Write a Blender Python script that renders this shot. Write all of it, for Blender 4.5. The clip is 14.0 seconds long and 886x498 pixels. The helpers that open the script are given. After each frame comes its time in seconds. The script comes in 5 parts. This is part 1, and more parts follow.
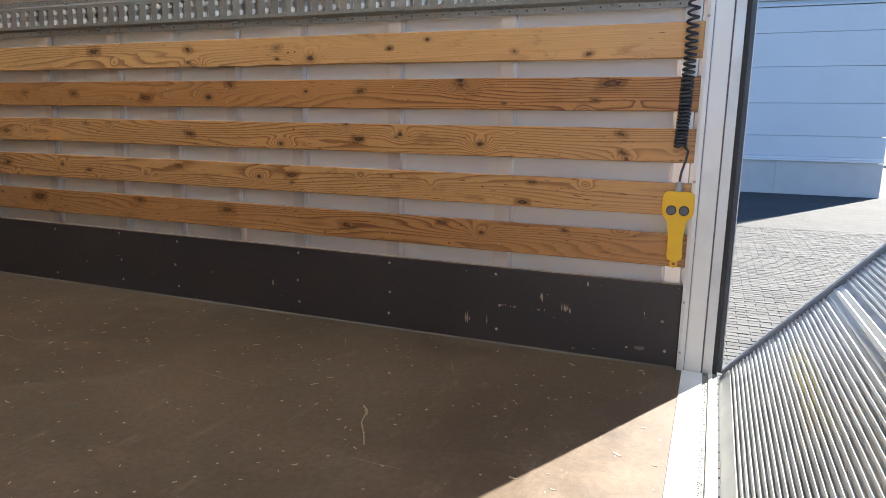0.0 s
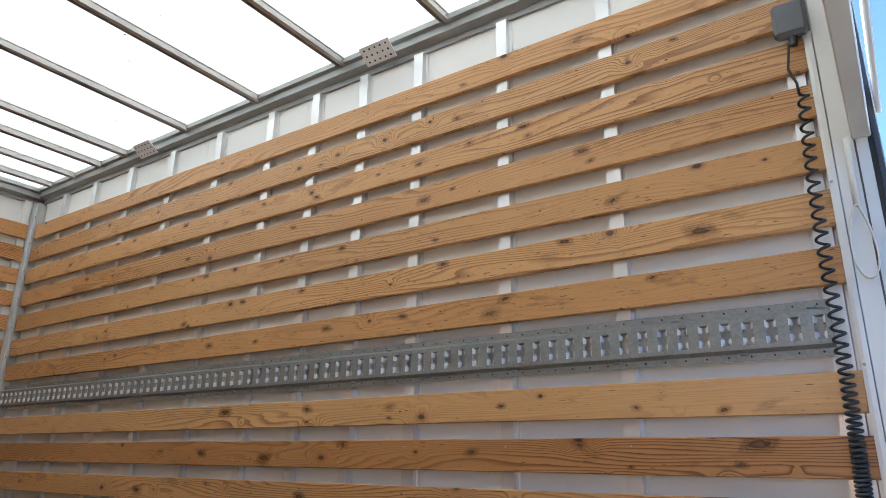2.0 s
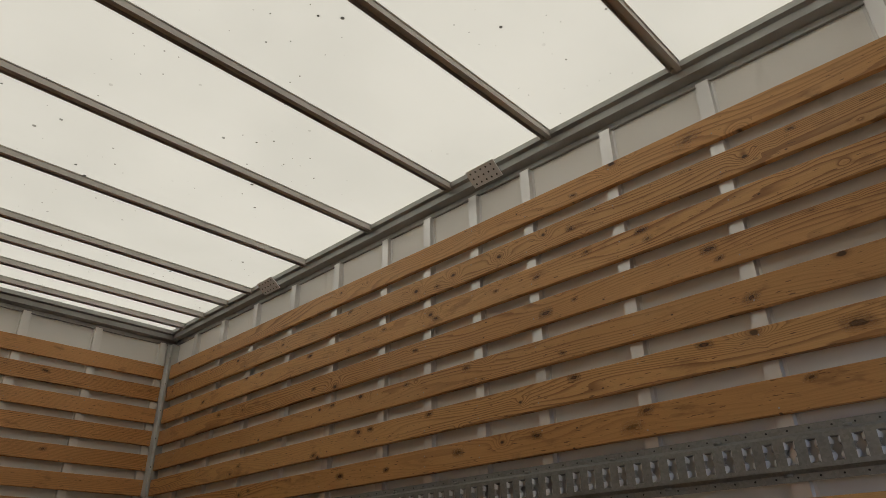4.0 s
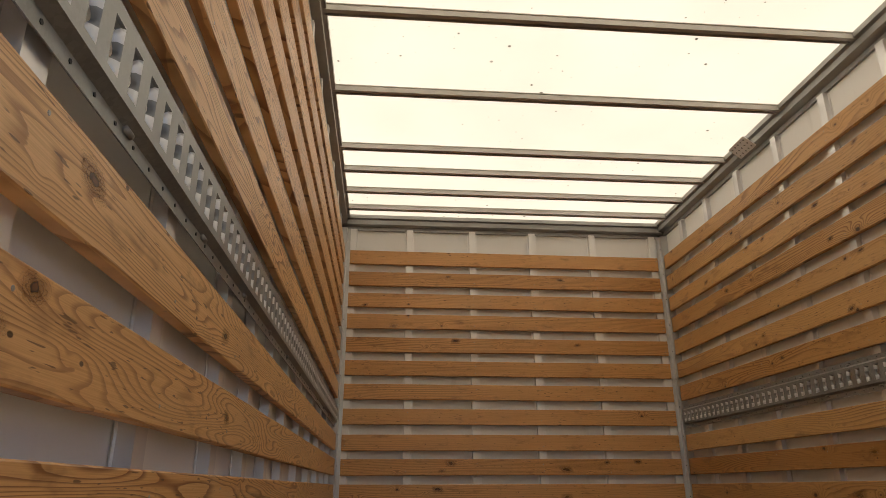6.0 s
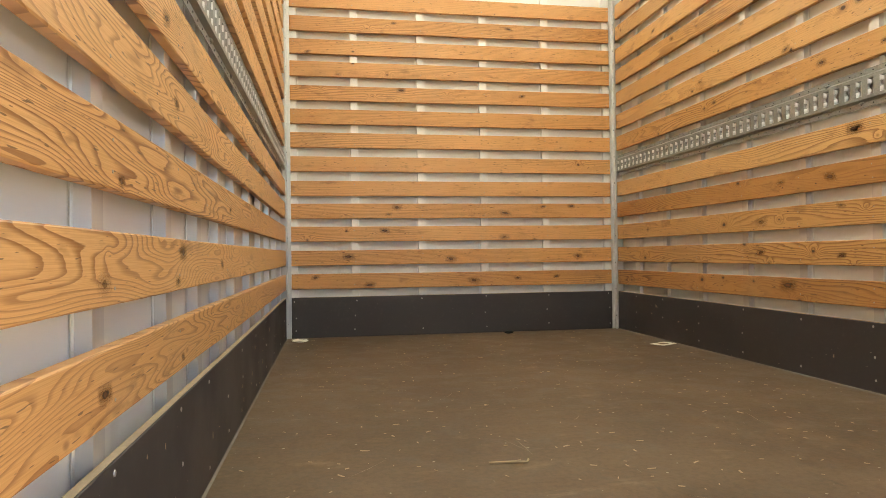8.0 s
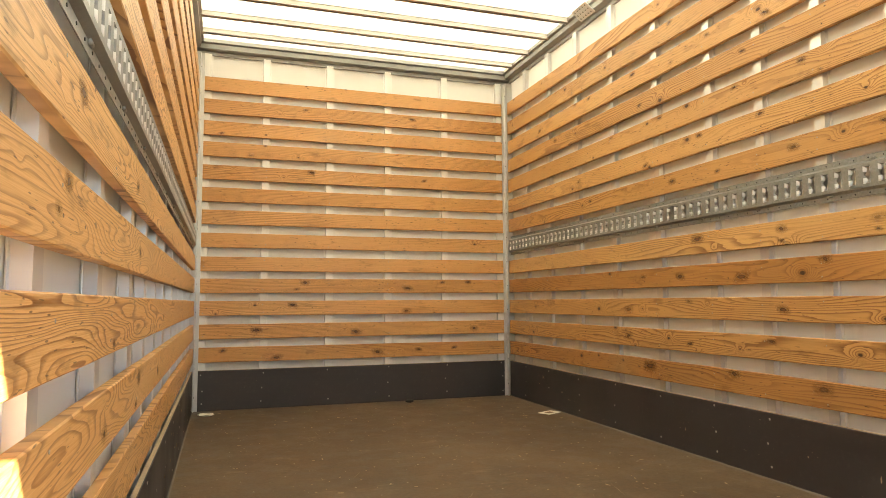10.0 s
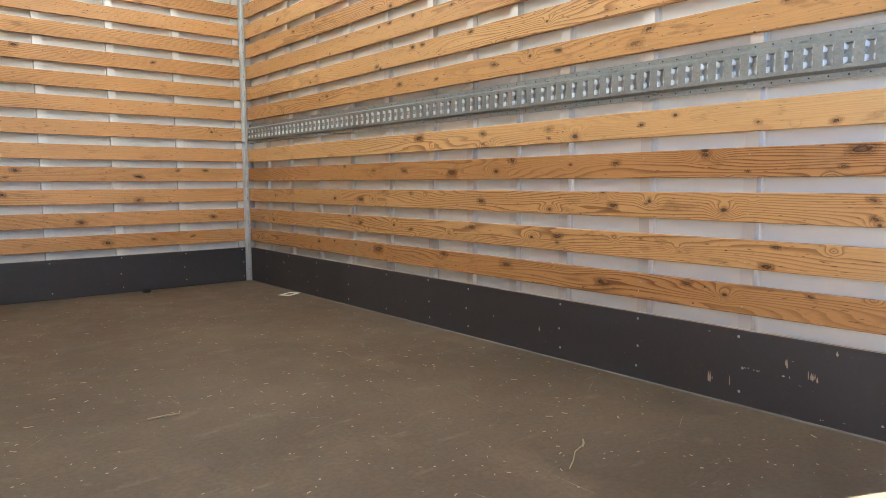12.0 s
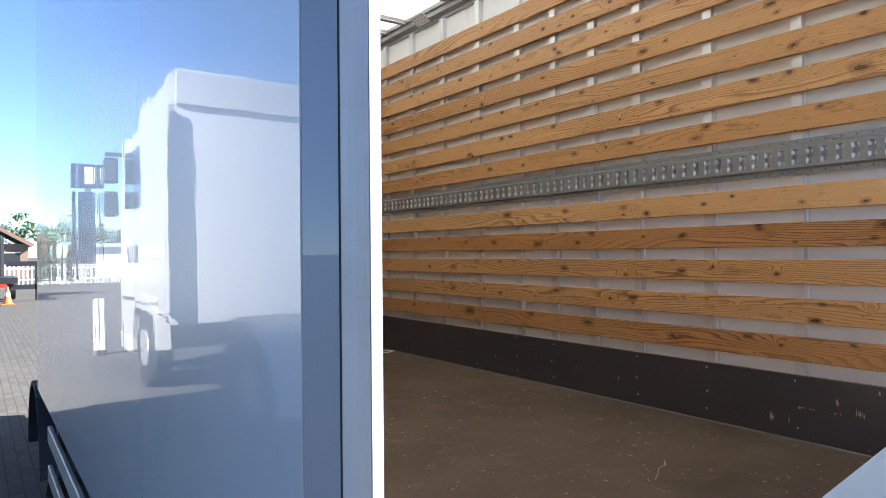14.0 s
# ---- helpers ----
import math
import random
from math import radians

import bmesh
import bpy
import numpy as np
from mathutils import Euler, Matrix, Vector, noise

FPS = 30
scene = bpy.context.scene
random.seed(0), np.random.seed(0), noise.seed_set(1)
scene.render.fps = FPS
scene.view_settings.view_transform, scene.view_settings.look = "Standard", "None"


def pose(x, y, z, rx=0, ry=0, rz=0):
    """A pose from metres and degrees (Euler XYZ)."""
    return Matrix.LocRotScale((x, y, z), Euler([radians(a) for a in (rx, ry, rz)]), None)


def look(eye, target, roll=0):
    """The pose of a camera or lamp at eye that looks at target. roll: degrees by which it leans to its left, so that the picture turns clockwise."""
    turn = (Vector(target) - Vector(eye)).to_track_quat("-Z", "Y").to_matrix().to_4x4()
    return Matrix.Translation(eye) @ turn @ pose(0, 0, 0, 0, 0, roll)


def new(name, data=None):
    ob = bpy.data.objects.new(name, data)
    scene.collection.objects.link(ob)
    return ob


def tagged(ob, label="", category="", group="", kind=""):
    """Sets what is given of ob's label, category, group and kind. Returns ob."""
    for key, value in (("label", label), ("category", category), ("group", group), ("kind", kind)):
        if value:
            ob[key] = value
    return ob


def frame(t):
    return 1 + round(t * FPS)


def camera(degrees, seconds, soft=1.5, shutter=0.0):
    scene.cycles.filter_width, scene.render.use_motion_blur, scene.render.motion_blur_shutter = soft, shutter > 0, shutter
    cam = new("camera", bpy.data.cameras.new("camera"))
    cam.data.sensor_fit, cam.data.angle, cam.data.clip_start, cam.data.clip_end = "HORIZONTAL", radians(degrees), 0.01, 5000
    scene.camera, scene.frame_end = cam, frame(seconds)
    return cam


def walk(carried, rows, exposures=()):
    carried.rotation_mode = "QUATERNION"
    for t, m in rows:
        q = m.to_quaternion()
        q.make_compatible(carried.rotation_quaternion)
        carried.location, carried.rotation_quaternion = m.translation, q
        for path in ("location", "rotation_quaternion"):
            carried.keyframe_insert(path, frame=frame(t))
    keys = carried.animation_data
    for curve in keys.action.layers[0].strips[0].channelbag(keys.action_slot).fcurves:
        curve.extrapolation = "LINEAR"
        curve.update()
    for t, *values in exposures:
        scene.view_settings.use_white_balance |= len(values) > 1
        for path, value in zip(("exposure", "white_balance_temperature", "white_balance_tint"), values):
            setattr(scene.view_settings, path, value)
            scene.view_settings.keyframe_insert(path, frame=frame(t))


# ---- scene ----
cam = camera(67.3, 14.0, 0.55)
PATH = [
    (0, (-1.028, -4.936, 0.766), (0.799, -4.204, 0.413), 1.2),
    (0.5, (-0.889, -4.884, 0.803), (0.902, -3.998, 0.704), 1.1),
    (1, (-0.848, -4.854, 0.772), (0.875, -3.851, 0.941), 1.2),
    (1.5, (-0.817, -4.901, 0.803), (0.83, -3.849, 1.227), 1.0),
    (2, (-0.817, -4.964, 0.864), (0.75, -3.883, 1.476), 0.8),
    (2.2, (-0.82, -4.956, 0.866), (0.724, -3.886, 1.552), 0.7),
    (4.3, (-0.897, -4.858, 0.902), (0.261, -3.538, 1.858), -0.4),
    (4.5, (-0.88, -4.83, 0.907), (0.136, -3.392, 1.856), -0.6),
    (5, (-0.893, -4.815, 0.877), (-0.184, -3.185, 1.794), -0.9),
    (5.5, (-0.918, -4.766, 0.834), (-0.522, -3.0, 1.685), -0.7),
    (6, (-0.907, -4.73, 0.757), (-0.741, -2.855, 1.434), -0.2),
    (6.5, (-0.886, -4.72, 0.678), (-0.79, -2.782, 1.163), -0.4),
    (7, (-0.883, -4.704, 0.605), (-0.796, -2.721, 0.846), -0.4),
    (7.5, (-0.892, -4.715, 0.575), (-0.761, -2.719, 0.626), -0.4),
    (7.7, (-0.899, -4.73, 0.569), (-0.687, -2.742, 0.591), -0.5),
    (9.8, (-1.007, -5.078, 0.753), (-0.395, -3.174, 0.794), -0.2),
    (10, (-1.026, -5.098, 0.768), (-0.401, -3.205, 0.926), -0.3),
    (10.5, (-1.078, -5.173, 0.765), (-0.429, -3.311, 1.101), -0.3),
    (11, (-1.123, -5.2, 0.799), (0.022, -3.6, 1.159), -0.3),
    (11.5, (-1.197, -5.276, 0.821), (0.09, -3.75, 0.934), -0.4),
    (12, (-1.15, -5.377, 0.822), (0.132, -3.854, 0.624), -0.2),
    (12.5, (-1.178, -5.434, 0.856), (-0.011, -3.832, 0.583), -0.3),
    (13, (-1.385, -5.482, 0.902), (-0.257, -3.856, 0.611), -0.5),
    (13.5, (-1.573, -5.61, 0.856), (-0.433, -3.97, 0.749), -0.7),
    (14, (-1.69, -5.726, 0.826), (-0.537, -4.092, 0.837), -0.5),
]
EXPOSURES = [(0, 3.0, 6350, 9), (0.5, 3.55, 6250, 7), (1, 3.72, 5900, 7), (1.5, 3.5, 5800, 8), (2, 2.88, 6000, 9), (4.5, 1.33, 7700, 13), (5.5, 1.32, 8150, 15), (6, 2.05, 8800, 18), (6.5, 2.57, 8900, 18), (7.5, 3.78, 8150, 6), (9.8, 3.88, 9300, 5), (10.5, 2.98, 10200, 18), (11, 2.85, 7900, 13), (11.5, 3.03, 6250, 12), (12, 3.8, 6150, 5), (12.5, 3.93, 6600, 6), (13, 3.88, 6350, 9), (13.5, 3.15, 6350, 10), (14, 2.9, 6300, 10)]
walk(cam, [(t, look(eye, target, roll)) for t, eye, target, roll in PATH], EXPOSURES)

# ---- world and sun ----
world = bpy.data.worlds.new("sky")
scene.world = world
world.use_nodes = True
wn = world.node_tree
sky = wn.nodes.new("ShaderNodeTexSky")
sky.sky_type = "NISHITA"
sky.sun_disc = False
sky.ozone_density, sky.dust_density, sky.air_density = 4.0, 0.0, 0.7
sky.altitude = 1200
SUN_EL, SUN_AZ = radians(35.4), radians(115.2)
sky.sun_elevation, sky.sun_rotation = SUN_EL, SUN_AZ
wn.links.new(sky.outputs[0], wn.nodes["Background"].inputs[0])
wn.nodes["Background"].inputs[1].default_value = 0.05
to_sun = Vector((math.sin(SUN_AZ) * math.cos(SUN_EL), math.cos(SUN_AZ) * math.cos(SUN_EL), math.sin(SUN_EL)))
sun_data = bpy.data.lights.new("sun", "SUN")
sun_data.energy, sun_data.angle, sun_data.color = 3.5, radians(0.53), (1.0, 0.962, 0.895)
sun = new("sun", sun_data)
sun.matrix_world = look(to_sun * 60, (0, 0, 0))

# ---- material helpers ----
class Graph:
    """A thin wrapper round one material's node tree."""

    def __init__(self, name):
        self.mat = bpy.data.materials.new(name)
        self.mat.use_nodes = True
        self.t = self.mat.node_tree
        self.bsdf = self.t.nodes["Principled BSDF"]
        self.out = self.t.nodes["Material Output"]

    def put(self, sock, value):
        if isinstance(value, bpy.types.NodeSocket):
            self.t.links.new(value, sock)
        elif isinstance(value, (tuple, list)) and sock.type == "RGBA":
            sock.default_value = (*value[:3], 1)
        else:
            sock.default_value = value

    def node(self, kind, flat=False, **ins):
        n = self.t.nodes.new(kind)
        if flat:
            n.voronoi_dimensions = "2D"
        for k, v in ins.items():
            self.put(n.inputs[k.replace("_", " ")], v)
        return n

    def math(self, op, a, b=0.0, c=0.0):
        n = self.t.nodes.new("ShaderNodeMath")
        n.operation = op
        for i, v in enumerate((a, b, c)):
            self.put(n.inputs[i], v)
        return n.outputs[0]

    def ramp(self, value, lo, hi, a=0.0, b=1.0):
        n = self.t.nodes.new("ShaderNodeMapRange")
        n.interpolation_type = "SMOOTHSTEP"
        for i, v in enumerate((value, lo, hi, a, b)):
            self.put(n.inputs[i], v)
        return n.outputs[0]

    def mix(self, fac, a, b, how="MIX"):
        n = self.t.nodes.new("ShaderNodeMix")
        n.data_type, n.blend_type = "RGBA", how
        self.put(n.inputs[0], fac), self.put(n.inputs[6], a), self.put(n.inputs[7], b)
        return n.outputs[2]

    def coords(self, which="Object", spread=0.0, scale=(1, 1, 1)):
        v = self.t.nodes.new("ShaderNodeTexCoord").outputs[which]
        m = self.t.nodes.new("ShaderNodeMapping")
        self.put(m.inputs["Vector"], v)
        m.inputs["Scale"].default_value = scale
        if spread:
            r = self.math("MULTIPLY", self.t.nodes.new("ShaderNodeObjectInfo").outputs["Random"], spread)
            c = self.node("ShaderNodeCombineXYZ", X=r, Y=r, Z=self.math("MULTIPLY", r, 0.37))
            self.put(m.inputs["Location"], c.outputs[0])
        return m.outputs[0]

    def noise(self, vec, scale, detail=3.0, rough=0.5):
        return self.node("ShaderNodeTexNoise", Vector=vec, Scale=scale, Detail=detail, Roughness=rough).outputs[0]

    def bump(self, height, strength, distance):
        n = self.node("ShaderNodeBump", Height=height, Strength=strength, Distance=distance)
        self.put(self.bsdf.inputs["Normal"], n.outputs[0])

    def surface(self, **ins):
        for k, v in ins.items():
            self.put(self.bsdf.inputs[k.replace("_", " ")], v)
        return self.mat


def wood_material(name, knots, faint, strong, pale, warm, ringed, across, sweep, run, thin=0.42):
    """Varnished softwood plank: long grain that bends round knots. across, sweep, run: rings over the width, how far they wander, and how fast along the board."""
    g = Graph(name)
    rnd = g.t.nodes.new("ShaderNodeObjectInfo").outputs["Random"]
    v = g.coords("Object", 90.0)
    sep = g.node("ShaderNodeSeparateXYZ", Vector=v)
    x, z = sep.outputs["X"], sep.outputs["Z"]
    kv = g.node("ShaderNodeCombineXYZ", X=g.math("MULTIPLY", x, 3.6), Y=g.math("MULTIPLY", z, 5.6)).outputs[0]
    vor = g.node("ShaderNodeTexVoronoi", True, Vector=kv, Scale=1.0)
    d = vor.outputs["Distance"]
    pick = g.node("ShaderNodeSeparateColor", Color=vor.outputs["Color"]).outputs["Red"]
    size = g.math("MULTIPLY", g.math("POWER", pick, 2.2), knots)
    edge = g.noise(v, 60.0, 2.0)
    dd = g.math("ADD", d, g.math("MULTIPLY", g.math("SUBTRACT", edge, 0.5), 0.05))
    knot = g.ramp(dd, g.math("ADD", size, 0.018), g.math("MULTIPLY", size, 0.72), 0.0, 1.0)
    knot = g.math("MULTIPLY", knot, g.ramp(size, 0.006, 0.018))
    halo = g.ramp(dd, g.math("ADD", g.math("MULTIPLY", size, 2.6), 0.03), size, 0.0, 1.0)
    halo = g.math("MULTIPLY", halo, g.ramp(size, 0.006, 0.022))
    bend = g.math("MULTIPLY", g.math("EXPONENT", g.math("MULTIPLY", g.math("POWER", g.math("DIVIDE", d, g.math("ADD", g.math("MULTIPLY", size, 3.0), 0.06)), 2.0), -1.0)), g.math("ADD", g.math("MULTIPLY", size, 40.0), 0.3))
    low = g.noise(g.coords("Object", 90.0, (run, 1, run * 9.0)), 1.6, 1.0)
    phase = g.math("ADD", g.math("ADD", g.math("MULTIPLY", z, across), g.math("MULTIPLY", low, sweep)), g.math("MULTIPLY", bend, 2.8))
    wig = g.noise(g.coords("Object", 90.0, (2.5, 1, 30.0)), 3.0, 3.0)
    phase = g.math("ADD", phase, g.math("MULTIPLY", wig, 0.45))
    saw = g.math("FRACT", phase)
    ring = g.math("MULTIPLY", g.ramp(saw, thin, 0.93), g.ramp(saw, 1.0, 0.95))
    fibre = g.noise(g.coords("Object", 90.0, (2.0, 1, 160.0)), 4.0, 4.0, 0.6)
    tone = g.noise(g.coords("Object", 90.0, (0.6, 1, 1.5)), 1.4, 2.0)
    light = g.mix(tone, pale, warm)
    light = g.mix(g.math("MULTIPLY", rnd, 0.4), light, (0.54, 0.25, 0.08))
    strength = g.math("MULTIPLY", ring, g.ramp(g.noise(g.coords("Object", 90.0, (0.5, 1, 4.0)), 1.1, 1.0), 0.36, 0.66, faint, strong))
    col = g.mix(strength, light, ringed)
    col = g.mix(g.ramp(fibre, 0.35, 0.72, 0.0, 0.26), col, (0.26, 0.10, 0.028))
    col = g.mix(g.math("MULTIPLY", halo, 0.45), col, (0.16, 0.05, 0.014))
    col = g.mix(g.math("MULTIPLY", knot, 0.88), col, (0.035, 0.014, 0.007))
    nick = g.ramp(g.noise(g.coords("Object", 90.0, (5, 1, 42.0)), 5.0, 1.0), 0.69, 0.74)
    col = g.mix(g.math("MULTIPLY", nick, 0.72), col, (0.065, 0.027, 0.012))
    smudge = g.ramp(g.noise(g.coords("Object", 90.0, (2.4, 1, 7.0)), 2.4, 4.0, 0.65), 0.56, 0.72, 0.0, 0.5)
    col = g.mix(smudge, col, (0.20, 0.085, 0.028))
    deep = g.ramp(g.math("FRACT", g.math("MULTIPLY", rnd, 7.3)), 0.35, 1.0, 0.0, 0.35)
    col = g.mix(deep, col, g.mix(1.0, col, (0.72, 0.64, 0.56), "MULTIPLY"))
    pv = g.node("ShaderNodeCombineXYZ", X=g.math("MULTIPLY", x, 8.0), Y=g.math("MULTIPLY", z, 14.0)).outputs[0]
    pin = g.node("ShaderNodeTexVoronoi", True, Vector=pv, Scale=1.0)
    which = g.node("ShaderNodeSeparateColor", Color=pin.outputs["Color"]).outputs["Green"]
    hole = g.math("MULTIPLY", g.ramp(pin.outputs["Distance"], 0.05, 0.03), g.math("LESS_THAN", which, 0.10))
    col = g.mix(g.math("MULTIPLY", hole, 0.85), col, (0.035, 0.016, 0.009))
    scuff = g.ramp(g.noise(v, 2.3, 4.0), 0.56, 0.78, 0.0, 0.22)
    col = g.mix(scuff, col, (0.40, 0.27, 0.16))
    g.bump(g.math("ADD", g.math("MULTIPLY", fibre, 0.5), g.math("MULTIPLY", ring, 0.6)), 0.18, 0.0012)
    return g.surface(Base_Color=col, Roughness=g.ramp(fibre, 0.2, 0.8, 0.34, 0.52), Specular_IOR_Level=0.45)


def panel_white():
    g = Graph("white_wall_panel")
    v = g.coords()
    n = g.noise(v, 1.3, 4.0)
    s = g.noise(g.coords("Object", 0, (1, 1, 0.2)), 9.0, 3.0)
    col = g.mix(g.ramp(n, 0.35, 0.75), (0.84, 0.832, 0.80), (0.78, 0.77, 0.735))
    col = g.mix(g.ramp(s, 0.62, 0.8, 0, 0.3), col, (0.45, 0.42, 0.37))
    return g.surface(Base_Color=col, Roughness=g.ramp(s, 0.3, 0.7, 0.42, 0.55))


def metal(name, color, rough, metallic=1.0, streak=(1, 1, 1), dirt=(0.2, 0.19, 0.18), amount=0.35):
    g = Graph(name)
    n = g.noise(g.coords("Object", 7.0, streak), 14.0, 4.0)
    d = g.noise(g.coords("Object", 7.0), 3.0, 5.0)
    col = g.mix(g.ramp(d, 0.5, 0.8, 0, amount), color, dirt)
    g.bump(n, 0.08, 0.001)
    return g.surface(Base_Color=col, Metallic=metallic, Roughness=g.ramp(n, 0.3, 0.7, rough - 0.07, rough + 0.1))


def galvanised():
    g = Graph("galvanised_steel")
    v = g.coords()
    vor = g.node("ShaderNodeTexVoronoi", Vector=v, Scale=130.0)
    sp = g.node("ShaderNodeSeparateColor", Color=vor.outputs["Color"]).outputs["Red"]
    n = g.noise(v, 5.0, 5.0)
    col = g.mix(sp, (0.23, 0.24, 0.235), (0.30, 0.31, 0.305))
    col = g.mix(g.ramp(n, 0.5, 0.75, 0, 0.25), col, (0.14, 0.145, 0.145))
    return g.surface(Base_Color=col, Metallic=0.6, Roughness=g.ramp(sp, 0, 1, 0.36, 0.52))


def film_ply():
    """Dark brown film-faced plywood, chipped and scratched to the bare veneer here and there."""
    g = Graph("film_faced_plywood")
    v = g.coords("Object", 20.0)
    n = g.noise(v, 2.5, 5.0)
    col = g.mix(n, (0.028, 0.0235, 0.0235), (0.046, 0.039, 0.039))
    sc = g.noise(g.coords("Object", 20.0, (7, 7, 22)), 6.0, 2.0)
    scr = g.ramp(sc, 0.755, 0.785)
    col = g.mix(g.math("MULTIPLY", scr, 0.75), col, (0.33, 0.28, 0.23))
    dust = g.ramp(g.noise(v, 45.0, 3.0), 0.55, 0.85, 0, 0.2)
    col = g.mix(dust, col, (0.12, 0.10, 0.085))
    return g.surface(Base_Color=col, Roughness=g.ramp(n, 0.3, 0.7, 0.5, 0.66))


def floor_ply():
    """Worn brown non-slip plywood floor with dust, scuffs and pale scratches."""
    g = Graph("worn_plywood_floor")
    v = g.coords()
    big = g.noise(v, 1.1, 5.0, 0.6)
    mid = g.noise(v, 7.0, 5.0, 0.65)
    fine = g.noise(v, 160.0, 2.0)
    col = g.mix(g.ramp(big, 0.3, 0.7), (0.086, 0.056, 0.032), (0.139, 0.093, 0.055))
    col = g.mix(g.ramp(mid, 0.45, 0.75, 0, 0.55), col, (0.177, 0.130, 0.087))
    col = g.mix(g.ramp(mid, 0.5, 0.25, 0, 0.6), col, (0.060, 0.043, 0.031))
    scr = g.noise(g.coords("Object", 0, (3.0, 26, 1)), 3.0, 2.0)
    scr2 = g.noise(g.coords("Object", 0, (24, 2.5, 1)), 3.0, 2.0)
    lines = g.math("MAXIMUM", g.ramp(scr, 0.735, 0.76), g.ramp(scr2, 0.745, 0.765))
    col = g.mix(g.math("MULTIPLY", lines, 0.26), col, (0.367, 0.346, 0.265))
    rub = g.ramp(g.noise(g.coords("Object", 0, (2.2, 5.5, 1)), 1.6, 6.0, 0.7), 0.56, 0.72, 0, 0.55)
    col = g.mix(rub, col, (0.243, 0.172, 0.112))
    worn = g.ramp(g.noise(g.coords("Object", 0, (1.5, 0.7, 1)), 1.3, 5.0, 0.7), 0.52, 0.7, 0, 0.45)
    col = g.mix(worn, col, (0.189, 0.123, 0.073))
    smear = g.ramp(g.noise(g.coords("Object", 0, (7, 1.6, 1)), 2.0, 5.0, 0.7), 0.60, 0.74, 0, 0.5)
    col = g.mix(smear, col, (0.059, 0.048, 0.031))
    vor = g.node("ShaderNodeTexVoronoi", True, Vector=v, Scale=14.0)
    pick = g.node("ShaderNodeSeparateColor", Color=vor.outputs["Color"])
    spk = g.math("MULTIPLY", g.math("LESS_THAN", vor.outputs["Distance"], g.math("MULTIPLY", g.math("POWER", pick.outputs["Green"], 3.0), 0.065)), g.math("LESS_THAN", pick.outputs["Red"], 0.6))
    col = g.mix(g.math("MULTIPLY", spk, 0.6), col, (0.540, 0.531, 0.426))
    grain = g.ramp(g.noise(v, 55.0, 4.0, 0.7), 0.38, 0.66, 0.0, 0.5)
    col = g.mix(grain, col, g.mix(1.0, col, (0.62, 0.60, 0.58), "MULTIPLY"))
    g.bump(fine, 0.25, 0.0012)
    return g.surface(Base_Color=col, Roughness=g.ramp(mid, 0.3, 0.7, 0.50, 0.68), Specular_IOR_Level=0.35)


def roof_sheet():
    """Translucent glass-fibre roof with grime specks; daylight comes through it."""
    g = Graph("translucent_roof")
    v = g.coords()
    n = g.noise(v, 1.6, 5.0)
    vor = g.node("ShaderNodeTexVoronoi", True, Vector=v, Scale=16.0)
    pick = g.node("ShaderNodeSeparateColor", Color=vor.outputs["Color"])
    size = g.math("ADD", g.math("MULTIPLY", g.math("POWER", pick.outputs["Green"], 4.0), 0.10), 0.035)
    spots = g.math("MULTIPLY", g.math("LESS_THAN", vor.outputs["Distance"], size), g.math("LESS_THAN", pick.outputs["Red"], 0.30))
    clumps = g.ramp(g.noise(v, 1.7, 2.0), 0.46, 0.58)
    spots = g.math("MULTIPLY", spots, clumps)
    col = g.mix(g.ramp(n, 0.3, 0.7), (0.67, 0.685, 0.665), (0.64, 0.655, 0.635))
    col = g.mix(g.math("MULTIPLY", spots, 0.85), col, (0.05, 0.045, 0.035))
    tr = g.node("ShaderNodeBsdfTranslucent", Color=col)
    g.surface(Base_Color=col, Roughness=0.5)
    mixer = g.t.nodes.new("ShaderNodeMixShader")
    mixer.inputs[0].default_value = 0.9
    g.t.links.new(g.bsdf.outputs[0], mixer.inputs[1])
    g.t.links.new(tr.outputs[0], mixer.inputs[2])
    g.t.links.new(mixer.outputs[0], g.out.inputs[0])
    return g.mat


def plain(name, color, rough=0.5, metallic=0.0, vary=0.15, scale=20.0, coat=0.0):
    g = Graph(name)
    n = g.noise(g.coords("Object", 9.0), scale, 4.0)
    lo = tuple(c * (1 - vary) for c in color)
    return g.surface(Base_Color=g.mix(n, lo, tuple(min(1, c * (1 + vary)) for c in color)), Roughness=g.ramp(n, 0.3, 0.7, max(0.02, rough - 0.05), rough + 0.08), Metallic=metallic, Coat_Weight=coat, Coat_Roughness=0.03)


WOOD_CLEAR = wood_material("varnished_pine_clear", 0.05, 0.13, 0.78, (0.73, 0.44, 0.195), (0.575, 0.315, 0.122), (0.20, 0.07, 0.02), 74.0, 15.0, 0.6)
WOOD_DEEP = wood_material("varnished_pine_deep", 0.05, 0.22, 0.95, (0.56, 0.30, 0.12), (0.42, 0.20, 0.072), (0.15, 0.05, 0.016), 66.0, 17.0, 0.65)
WOOD_PLAIN = wood_material("varnished_pine_plain", 0.03, 0.10, 0.62, (0.78, 0.42, 0.178), (0.65, 0.318, 0.12), (0.20, 0.072, 0.02), 95.0, 9.0, 0.5)
WOOD = wood_material("varnished_pine_broad_grain", 0.0, 0.55, 1.0, (0.83, 0.51, 0.245), (0.72, 0.405, 0.176), (0.27, 0.10, 0.028), 62.0, 26.0, 0.85, 0.5)
WHITE, GALV, PLY, FLOOR, ROOF = panel_white(), galvanised(), film_ply(), floor_ply(), roof_sheet()
ALU = metal("aluminium_profile", (0.62, 0.62, 0.61), 0.42, 0.8)
